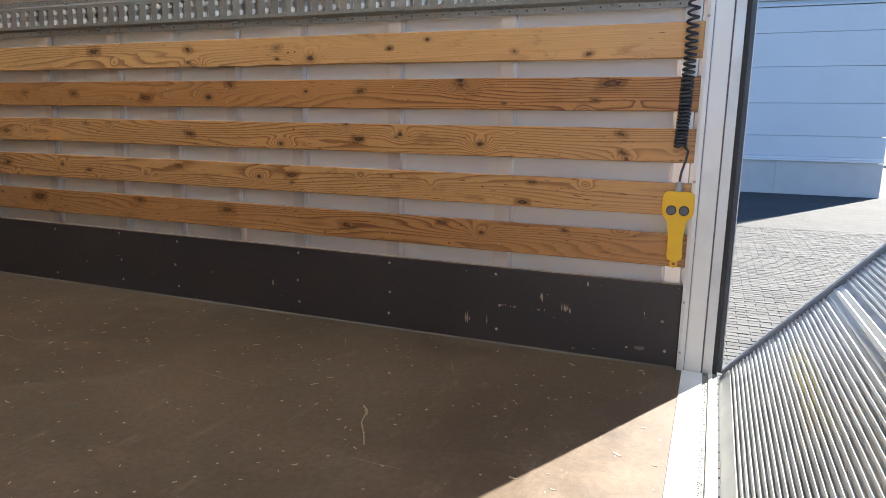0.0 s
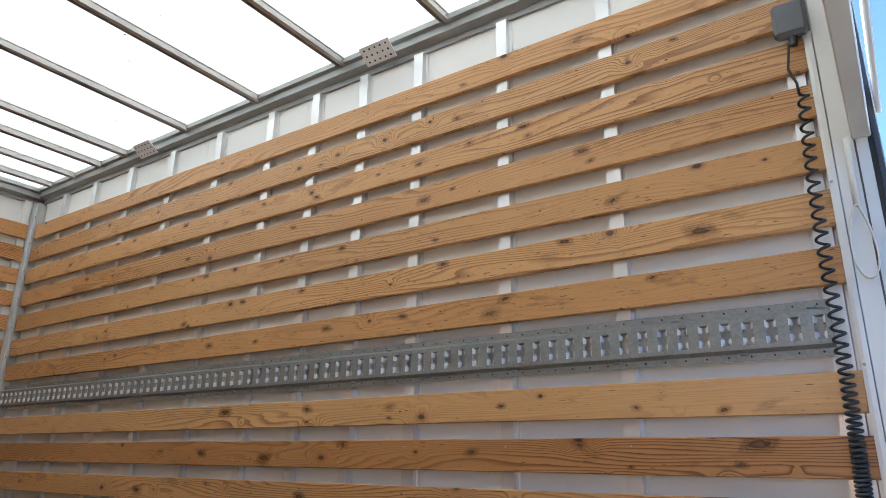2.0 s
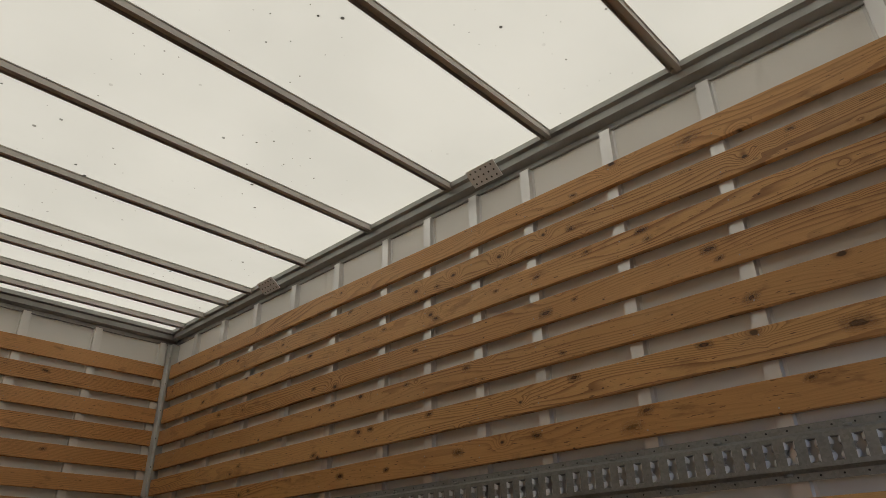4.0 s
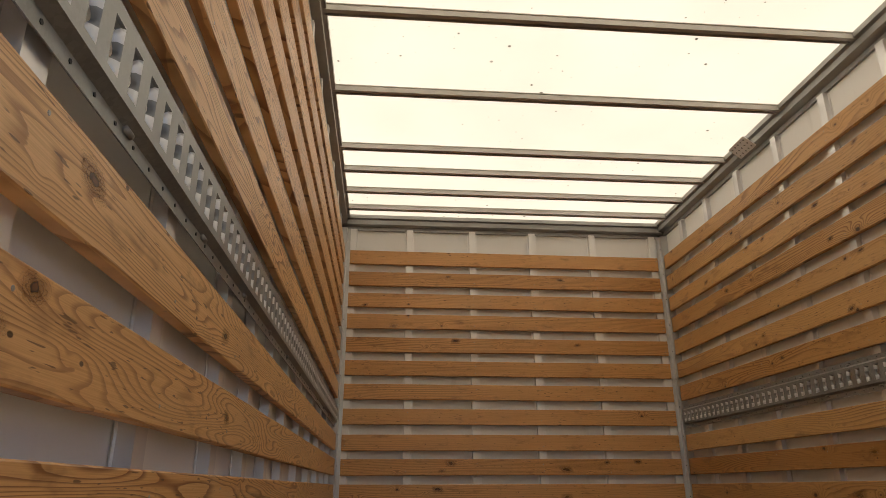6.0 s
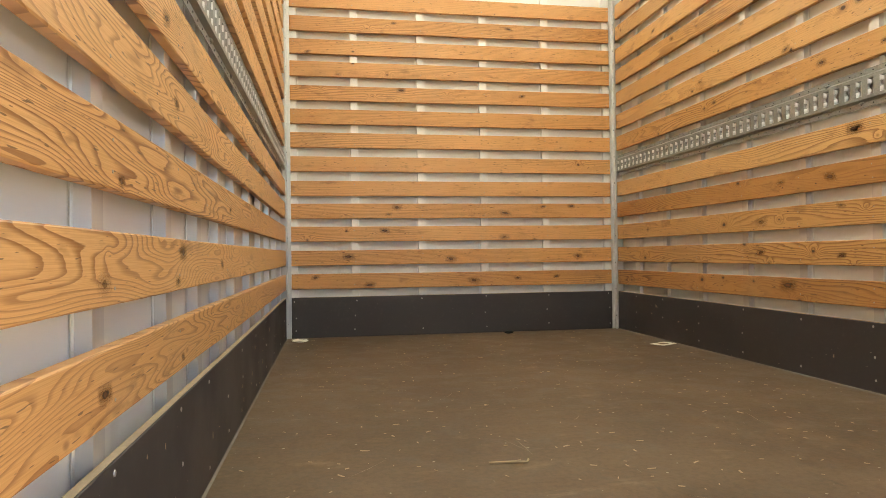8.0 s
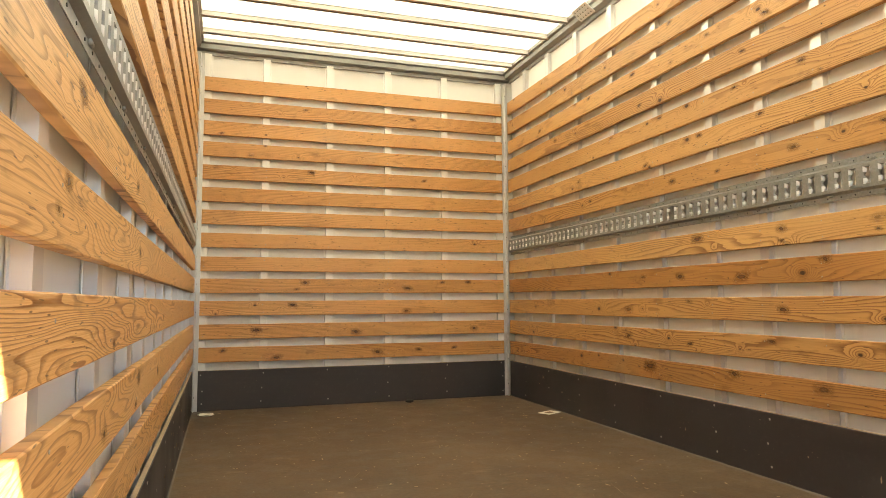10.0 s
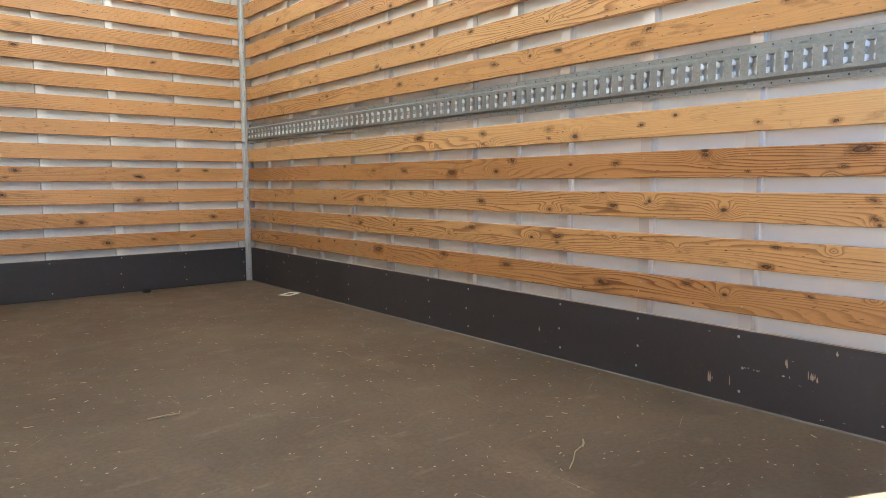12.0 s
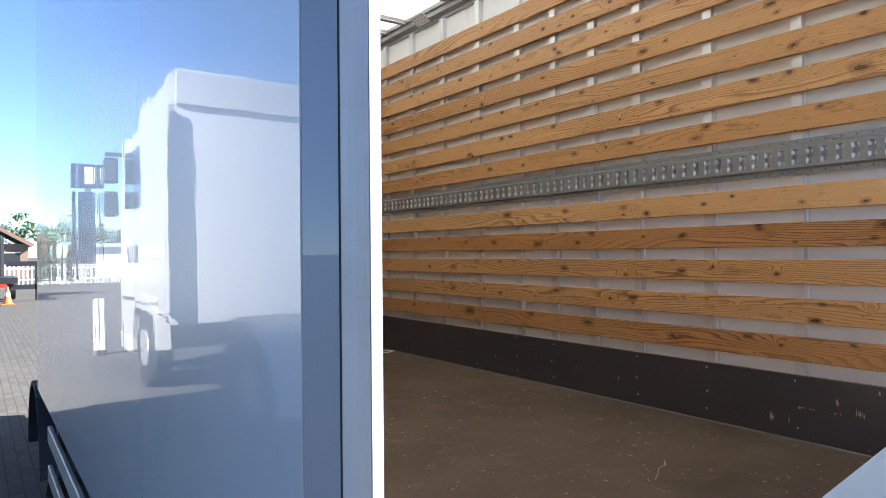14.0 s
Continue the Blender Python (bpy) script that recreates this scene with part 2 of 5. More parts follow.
UPRIGHT = metal("bright_aluminium_upright", (0.74, 0.73, 0.72), 0.40, 0.7, amount=0.10)
# paler copy of the upright metal, with the light on the bulkhead in its colour
UPRIGHT_FRONT = metal("lit_aluminium_upright", (0.88, 0.87, 0.845), 0.55, 0.25, amount=0.08)
BEAM = metal("roof_beam_aluminium", (0.50, 0.475, 0.435), 0.45, 0.4)
ALU_RAIL = metal("dull_aluminium_rail", (0.36, 0.36, 0.345), 0.5, 0.55)
ALU_WHITE = metal("anodised_white_post", (0.70, 0.69, 0.66), 0.42, 0.25)
RUBBER = plain("black_rubber", (0.018, 0.019, 0.021), 0.6)
STEEL = metal("dull_screw_steel", (0.42, 0.41, 0.39), 0.4)
BARE = plain("bare_veneer", (0.42, 0.32, 0.215), 0.7, vary=0.3, scale=60)

# ---- mesh helpers ----
def part(name, bm, material, parent=None, label="", smooth=False):
    me = bpy.data.meshes.new(name)
    bmesh.ops.recalc_face_normals(bm, faces=bm.faces)
    bm.to_mesh(me)
    bm.free()
    if smooth:
        for p in me.polygons:
            p.use_smooth = True
    if material:
        me.materials.append(material)
    ob = new(name, me)
    if parent:
        ob.parent = parent
    return tagged(ob, label)


def thing(name, label, category, group="", at=(0, 0, 0)):
    ob = new(name)
    ob.empty_display_size = 0.05
    ob.location = at
    return tagged(ob, label, category, group)


def structure(ob, label, category=""):
    return tagged(ob, label, category, kind="structure")


def box(bm, lo, hi, bevel=0.0):
    c = [(a + b) / 2 for a, b in zip(lo, hi)]
    s = [abs(b - a) for a, b in zip(lo, hi)]
    made = bmesh.ops.create_cube(bm, size=1, matrix=Matrix.Translation(c) @ Matrix.Diagonal((*s, 1)))
    if bevel:
        es = list({e for v in made["verts"] for e in v.link_edges})
        bmesh.ops.bevel(bm, geom=es, offset=bevel, segments=1, affect="EDGES", clamp_overlap=True)
    return bm


def boxes(*rows, bevel=0.0):
    bm = bmesh.new()
    for lo, hi in rows:
        box(bm, lo, hi, bevel)
    return bm


def prism(bm, pts, origin, u, v, w):
    """A closed outline pts in the plane (u, v) at origin, drawn out along w."""
    o, u, v, w = Vector(origin), Vector(u), Vector(v), Vector(w)
    a = [bm.verts.new(o + u * p + v * q) for p, q in pts]
    b = [bm.verts.new(o + u * p + v * q + w) for p, q in pts]
    n = len(pts)
    for i in range(n):
        bm.faces.new((a[i], a[(i + 1) % n], b[(i + 1) % n], b[i]))
    bm.faces.new(a[::-1])
    bm.faces.new(b)
    return bm


def rod(bm, p, q, r, n=10, r2=None):
    p, q = Vector(p), Vector(q)
    m = (q - p).to_track_quat("Z", "Y").to_matrix().to_4x4()
    bmesh.ops.create_cone(bm, cap_ends=True, segments=n, radius1=r, radius2=r if r2 is None else r2, depth=(q - p).length, matrix=Matrix.Translation((p + q) / 2) @ m)
    return bm


def tube(name, pts, r, material, parent=None, label="", res=3):
    cu = bpy.data.curves.new(name, "CURVE")
    cu.dimensions, cu.bevel_depth, cu.bevel_resolution, cu.use_fill_caps = "3D", r, res, True
    sp = cu.splines.new("POLY")
    sp.points.add(len(pts) - 1)
    for p, c in zip(sp.points, pts):
        p.co = (*c, 1)
    me = bpy.data.meshes.new_from_object(new("tmp", cu))
    bpy.data.objects.remove(bpy.data.objects["tmp"])
    for p in me.polygons:
        p.use_smooth = True
    me.materials.append(material)
    ob = new(name, me)
    if parent:
        ob.parent = parent
    return tagged(ob, label)


# ---- plan of the load space: x across, y forward to the bulkhead at 0, z up from its floor ----
W = 1.22            # inner faces of the slats and kick boards
TOP = 2.628         # underside of the top rails
SLAT_TOPS = [2.437, 2.271, 2.108, 1.95, 1.78, 1.612, 1.446, 1.277, 1.105, 0.945, 0.782, 0.614, 0.447]
SLAT_H = 0.106
RAIL_LO, RAIL_HI = 1.150, 1.304
SIDE_UP = [-4.252, -3.82, -3.395, -3.075, -2.76, -2.435, -2.01, -1.575, -1.14, -0.72, -0.33]
LEFT_SHIFT = 0.082  # the left wall has the same uprights a little further forward
FRONT_UP = [-0.74, -0.26, 0.205, 0.68]

floor = part("floor", boxes(((-1.27, -4.895, -0.06), (1.27, 0.06, 0.0))), FLOOR)
structure(floor, "worn brown plywood load floor with dust and scratches", "floor")


slats = {}


def slat_mesh(length, seed):
    """A plank along x, its face at y = 0 and its back at 0.021, with eased and slightly worn edges."""
    rnd = random.Random(seed)
    bm = bmesh.new()
    n = max(6, int(length / 0.22))
    rings = []
    for i in range(n + 1):
        x = -length / 2 + length * i / n
        j = [rnd.uniform(-0.0009, 0.0009) for _ in range(2)]
        h, c = SLAT_H / 2, 0.0025
        rings.append([bm.verts.new((x, y, z)) for y, z in (
            (c, h + j[0]), (0.021, h + j[0]), (0.021, -h + j[1]), (c, -h + j[1]), (0, -h + c + j[1]), (0, h - c + j[0]))])
    for a, b in zip(rings, rings[1:]):
        for k in range(6):
            bm.faces.new((a[k], a[(k + 1) % 6], b[(k + 1) % 6], b[k]))
    bm.faces.new(rings[0])
    bm.faces.new(rings[-1][::-1])
    return bm


def upright_mesh(h):
    """Hat-section upright along z: a raised face 50 mm wide with flanges against the panel."""
    pts = [(-0.037, 0.026), (-0.037, 0.0235), (-0.027, 0.0235), (-0.0245, 0.0), (0.0245, 0.0), (0.027, 0.0235), (0.037, 0.0235), (0.037, 0.026)]
    return prism(bmesh.new(), pts, (0, 0, 0), (1, 0, 0), (0, 1, 0), (0, 0, h))


def line_wall(wall, place, length, ups, heights, wood, seed, metal_face, deeper=()):
    """Slats, uprights and their screws on one wall. place: the pose whose x runs along the wall and whose y points into it."""
    for i, z in enumerate(heights):
        if z is None:
            continue
        s = part("slat", slat_mesh(length, seed + i), WOOD_DEEP if i in deeper else wood, wall)
        slats[(wall.name, i)] = s
        s.matrix_local = place @ pose(0, 0, z - SLAT_H / 2, 0, random.Random(seed * 7 + i).uniform(-0.05, 0.05), 0)
    shared = None
    for u in ups:
        if shared is None:
            ob = part("upright", upright_mesh(TOP - 0.02), metal_face, wall)
            shared = ob.data
        else:
            ob = new("upright", shared)
            ob.parent = wall
        ob.matrix_local = place @ pose(u, 0.0215, 0.01)
    bm = bmesh.new()
    rnd = random.Random(seed)
    for z in [h for h in heights if h]:
        for u in ups:
            for dz in rnd.sample((-0.028, -0.08), rnd.choice((1, 1, 2))):
                p = Vector((u + rnd.uniform(-0.008, 0.008), 0.0005, z + dz + rnd.uniform(-0.008, 0.008)))
                rod(bm, p, p - Vector((0, 0.0012, 0)), 0.0034, 7, 0.0026)
    sc = part("screw_heads", bm, STEEL, wall)
    sc.matrix_local = place
    tagged(sc, "small bright screw heads", kind="stuff")


def kick_board(wall, place, length):
    kb = part("kick_board", boxes(((-length / 2, 0, 0.0), (length / 2, 0.018, 0.283)), bevel=0.0015), PLY, wall, "dark film-faced plywood kick board with chips")
    kb.matrix_local = place
    edge = part("board_edge", boxes(((-length / 2 + 0.002, 0.003, 0.2835), (length / 2 - 0.002, 0.0165, 0.285))), BARE, kb, "pale bare plywood edge")
    edge.location = (0, 0, 0)
    return kb


side_heights = [None if i == 7 else z for i, z in enumerate(SLAT_TOPS)]
SIDE_LEN, SIDE_MID = 4.836, -2.459
walls = {}
for name, sx in (("wall_right", 1), ("wall_left", -1)):
    wall = part(name, boxes(((sx * 1.269, -4.8775 if sx > 0 else -4.8115, 0.0), (sx * 1.29, 0.05, TOP + 0.08))), WHITE)
    structure(wall, "white panel side wall lined with varnished wooden slats", "wall")
    place = pose(sx * W, SIDE_MID, 0, 0, 0, -90 * sx)
    ups = [SIDE_MID - u if sx > 0 else u + LEFT_SHIFT - SIDE_MID for u in (SIDE_UP + [-4.8405] if sx > 0 else SIDE_UP)]
    line_wall(wall, place, SIDE_LEN, ups, side_heights, WOOD_CLEAR if sx > 0 else WOOD, 11 if sx > 0 else 47, UPRIGHT, (9, 12) if sx > 0 else ())
    kick_board(wall, place, SIDE_LEN)
    walls[sx] = wall
wall_front = part("wall_front", boxes(((-1.29, 0.051, 0.0), (1.29, 0.09, TOP + 0.08))), WHITE)
structure(wall_front, "white bulkhead lined with varnished wooden slats", "wall")
place_front = pose(0, 0, 0, 0, 0, 0)
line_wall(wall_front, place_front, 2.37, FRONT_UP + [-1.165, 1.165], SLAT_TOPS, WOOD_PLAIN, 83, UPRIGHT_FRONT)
kick_board(wall_front, place_front, 2.40)


def knot_material():
    """Dark knot with growth rings that run out along the grain."""
    g = Graph("wood_knot")
    v = g.coords()
    wob = g.node("ShaderNodeTexNoise", Vector=g.coords("Object", 30.0), Scale=1.1, Detail=3.0).outputs[0]
    sep = g.node("ShaderNodeSeparateXYZ", Vector=v)
    one = g.t.nodes.new("ShaderNodeObjectInfo").outputs["Random"]
    lean = g.math("MULTIPLY", g.math("SUBTRACT", g.math("FRACT", g.math("MULTIPLY", one, 13.7)), 0.5), 1.5)
    ax = g.math("ABSOLUTE", g.math("ADD", sep.outputs["X"], g.math("MULTIPLY", sep.outputs["Z"], lean)))
    x = g.math("MULTIPLY", g.math("POWER", ax, 0.8), g.ramp(one, 0.0, 1.0, 0.42, 0.72))
    r = g.math("SQRT", g.math("ADD", g.math("MULTIPLY", x, x), g.math("MULTIPLY", sep.outputs["Z"], sep.outputs["Z"])))
    r = g.math("ADD", r, g.math("MULTIPLY", g.math("SUBTRACT", wob, 0.5), 0.9))
    core = g.ramp(r, 0.80, 0.62)
    rim = g.math("MULTIPLY", g.ramp(r, 0.34, 0.60), core)
    halo = g.math("MULTIPLY", g.ramp(r, 2.6, 0.7), 0.42)
    ring = g.ramp(g.math("FRACT", g.math("MULTIPLY", r, 2.6)), 0.5, 0.95)
    ring = g.math("MULTIPLY", g.math("MULTIPLY", ring, g.ramp(r, 2.9, 1.0)), 0.62)
    a = g.math("MAXIMUM", g.math("MAXIMUM", g.math("MULTIPLY", core, 0.92), halo), ring)
    a = g.math("MULTIPLY", g.math("MULTIPLY", a, g.ramp(ax, 4.4, 2.6)), g.ramp(g.math("FRACT", g.math("MULTIPLY", one, 5.3)), 0.0, 0.6, 0.55, 1.0))
    col = g.mix(core, (0.25, 0.098, 0.027), (0.16, 0.062, 0.025))
    col = g.mix(rim, col, (0.05, 0.022, 0.012))
    return g.surface(Base_Color=col, Alpha=a, Roughness=0.42)


KNOT = knot_material()

# knots of the boards: slat, then place along the wall, height on the board and radius in mm
KNOTS_TOP = {
    0: [(-4.16, 0, 17), (-3.65, -22, 6)], 1: [(-4.5, 33, 5), (-3.62, -4, 8), (-2.85, -21, 7), (-2.19, 38, 6)],
    2: [(-3.94, -11, 7), (-3.92, 32, 8), (-3.68, 27, 8), (-3.43, -1, 6), (-3.21, 5, 5), (-2.84, -19, 8), (-2.47, 24, 6), (-2.19, -18, 7), (-1.84, 33, 8), (-1.35, 34, 7), (-0.64, -6, 8)],
    3: [(-4.18, -19, 6), (-4.15, 26, 9), (-3.6, 7, 5), (-3.46, -12, 10), (-0.88, 22, 8), (-2.7, 15, 6), (-1.9, -12, 7)]}
KNOTS_MIDDLE = {
    4: [(-4.25, -14, 9), (-3.52, -23, 6), (-3.11, -40, 5), (-3.02, 28, 7), (-2.64, 31, 7), (-2.08, 37, 7), (-1.6, 38, 7)],
    5: [(-4.52, -6, 14), (-4.07, 40, 9), (-3.56, 38, 9), (-2.79, 34, 8), (-2.39, 32, 7), (-1.94, -32, 8), (-1.2, 5, 7)],
    6: [(-4.36, 36, 6), (-3.83, 33, 9), (-3.77, -13, 13), (-3.37, 20, 7), (-2.96, 10, 9), (-2.51, -5, 6), (-2.17, 4, 9), (-1.34, 18, 7)],
    8: [(-4.53, -36, 7), (-4.28, -22, 6), (-3.81, -1, 6), (-3.32, -28, 5), (-3.32, 14, 9), (-2.88, -34, 5), (-2.88, 17, 10), (-2.35, 22, 13)]}
KNOTS_LOW = {
    9: [(-4.61, 34, 14), (-4.56, -21, 6), (-4.25, -32, 4), (-4.09, 30, 9), (-3.69, 10, 9), (-3.09, 36, 10), (-2.64, -17, 13), (-2.21, 0, 10), (-1.89, 8, 9)],
    10: [(-4.66, -27, 7), (-4.65, 33, 7), (-3.84, 5, 4), (-3.68, -6, 9), (-2.87, -2, 10), (-2.27, 34, 8), (-1.74, -10, 13)],
    11: [(-4.36, 33, 6), (-4.33, -38, 9), (-3.82, 30, 4), (-3.38, -15, 5), (-3.38, 14, 10), (-2.8, 30, 7), (-2.27, -11, 7), (-1.73, 4, 11)],
    12: [(-4.48, 40, 6), (-4.03, 36, 8), (-3.63, -3, 13), (-3.05, 21, 14), (-2.57, 36, 12), (-1.93, 16, 16)]}
KNOTS_FRONT = {
    1: [(-0.45, 26, 6), (0.4, 20, 8)], 2: [(-1.06, -38, 7)], 3: [(-0.85, -34, 8)], 4: [(-0.4, 34, 9), (0.5, 14, 7)],
    9: [(-0.5, -23, 7), (-0.44, 27, 12), (0.36, -16, 12), (0.65, 30, 7), (0.87, 34, 8)], 10: [(-0.53, 22, 10), (0.35, -30, 12)],
    11: [(-0.79, 7, 12), (-0.05, -18, 14), (0.92, -8, 12)], 12: [(-1.02, 28, 9), (-0.64, -31, 12), (0.12, -9, 14), (0.45, 2, 8), (0.75, 11, 7)]}
KNOTS_LEFT = {
    8: [(-4.06, 16, 9), (-3.41, -12, 8)], 9: [(-4.18, -7, 6), (-4.13, 36, 8), (-3.33, 0, 7)], 10: [(-3.7, -38, 5), (-2.6, -8, 7)],
    11: [(-3.78, -21, 9), (-3.33, -34, 6), (-3.28, 26, 10), (-2.77, -6, 8)], 12: [(-3.78, -7, 8), (-3.29, -28, 5)]}


def place_knots(wall_name, table, along):
    for i, row in table.items():
        for u, up, mm in row:
            r, up = mm / 1000, up / 1000
            lo, hi = max(-SLAT_H / 2 + 0.003, up - 3 * r) - up, min(SLAT_H / 2 - 0.003, up + 3 * r) - up
            bm = bmesh.new()
            bm.faces.new([bm.verts.new((p / r, 0, q / r)) for p, q in ((-4.5 * r, lo), (4.5 * r, lo), (4.5 * r, hi), (-4.5 * r, hi))])
            k = part("knot", bm, KNOT, slats[(wall_name, i)])
            k.matrix_local = pose(along(u), -0.0006, up) @ Matrix.Scale(r, 4)


for table in (KNOTS_TOP, KNOTS_MIDDLE, KNOTS_LOW):
    place_knots("wall_right", table, lambda u: SIDE_MID - u)
place_knots("wall_left", KNOTS_LEFT, lambda u: u - SIDE_MID)
place_knots("wall_front", KNOTS_FRONT, lambda u: u)

BEAD = plain("dusty_sealant_bead", (0.13, 0.112, 0.09), 0.8, vary=0.35, scale=40)
for sx in (1, -1):
    bm = prism(bmesh.new(), [(1.2195, 0.0003), (1.2195, 0.0055), (1.2175, 0.0035), (1.2135, 0.0003)], (0, -4.87, 0), (sx, 0, 0), (0, 0, 1), (0, 4.85, 0))
    structure(part("floor_trim", bm, BEAD), "thin dusty sealant bead along the floor edge", "trim")

# ---- roof ----
ceiling = part("ceiling", boxes(((-1.25, -5.0, 2.7265), (1.25, 0.06, 2.7285))), ROOF)
structure(ceiling, "translucent white glass-fibre roof with dark specks", "ceiling")
BEAMS = [-4.81, -4.195, -3.575, -2.965, -2.35, -1.735, -1.122, -0.82, -0.495, -0.195]
beam_pts = [(-0.024, 0.0), (-0.024, -0.004), (-0.020, -0.006), (-0.020, -0.030), (-0.0215, -0.034), (0.0, -0.034), (0.002, -0.032), (0.002, -0.012), (0.0185, -0.012), (0.0185, -0.034), (0.0215, -0.034), (0.0225, -0.006), (0.024, -0.004), (0.024, 0.0)]
beam_data = None
for y in BEAMS:
    if beam_data is None:
        b = part("ceiling_beam", prism(bmesh.new(), beam_pts, (-1.22, 0, 0), (0, 1, 0), (0, 0, 1), (2.44, 0, 0)), BEAM)
        beam_data = b.data
    else:
        b = new("ceiling_beam", beam_data)
    b.location = (0, y + 0.012, 2.726)
    structure(b, "dull aluminium roof bow under the translucent sheet", "beam")
cant_pts = [(0.03, 0.0), (0.03, 0.026), (-0.010, 0.038), (-0.010, 0.072), (-0.028, 0.08), (-0.028, 0.107), (0.065, 0.107), (0.065, 0.0)]
for name, sx in (("top_rail_right", 1), ("top_rail_left", -1)):
    r = part(name, prism(bmesh.new(), cant_pts, (sx * 1.225, -5.0, TOP - 0.01), (sx, 0, 0), (0, 0, 1), (0, 5.0, 0)), ALU_RAIL)
    structure(r, "grey stepped aluminium top rail", "trim")
r = part("top_rail_front", prism(bmesh.new(), cant_pts, (-1.28, 0.005, TOP - 0.018), (0, 1, 0), (0, 0, 1), (2.56, 0, 0)), ALU_RAIL)
structure(r, "grey stepped aluminium top rail", "trim")

# ---- outer body: skin, corner edges, sill ----
def paint(name, color, rough, wave=0.0, coat=1.0):
    g = Graph(name)
    v = g.coords()
    n = g.noise(v, 3.0, 5.0)
    col = g.mix(g.ramp(n, 0.4, 0.8, 0, 0.25), color, tuple(c * 0.8 for c in color))
    if wave:
        h = g.math("ADD", g.noise(g.coords("Object", 0, (1, 1.0, 0.12)), 3.2, 1.0), g.math("MULTIPLY", g.noise(g.coords("Object", 0, (1, 1.0, 0.3)), 26.0, 1.0), 0.05))
        g.bump(h, wave, 0.012)
        g.put(g.bsdf.inputs["Coat Normal"], g.bsdf.inputs["Normal"].links[0].from_socket)
    return g.surface(Base_Color=col, Roughness=rough, Coat_Weight=coat, Coat_Roughness=0.012, Coat_IOR=1.42)


SKIN = paint("glossy_body_paint", (0.40, 0.425, 0.455), 0.25, 0.14)
STRIP = paint("satin_blue_grey_corner", (0.17, 0.21, 0.26), 0.35)
for name, sx in (("outer_skin_left", -1), ("outer_skin_right", 1)):
    sk = part(name, boxes(((sx * 1.2905, -4.812, -0.17), (sx * 1.30, 0.115, 2.765))), SKIN)
    structure(sk, "glossy pale blue-grey truck body side panel", "panel")
sk = part("outer_skin_front", boxes(((-1.30, 0.0905, -0.17), (1.30, 0.114, 2.765))), SKIN)
structure(sk, "glossy pale blue-grey truck body front panel", "panel")
for name, lo, hi in (("roof_edge_right", (1.2515, -5.05, 2.70), (1.2895, 0.09, 2.765)), ("roof_edge_left", (-1.2895, -5.05, 2.70), (-1.2515, 0.09, 2.765)), ("roof_edge_front", (-1.251, 0.0615, 2.72), (1.251, 0.0895, 2.765)), ("rear_header", (-1.29, -5.05, 2.70), (1.29, -5.0, 2.765))):
    structure(part(name, boxes((lo, hi), bevel=0.004), ALU_RAIL), "aluminium roof edge profile", "trim")


COLUMN = metal("worn_grey_column", (0.42, 0.42, 0.43), 0.45, 0.2)
DARK_EDGE = plain("dark_blue_grey_coating", (0.055, 0.06, 0.072), 0.4)
SHADOWGAP = plain("dark_grey_groove", (0.14, 0.14, 0.145), 0.7)


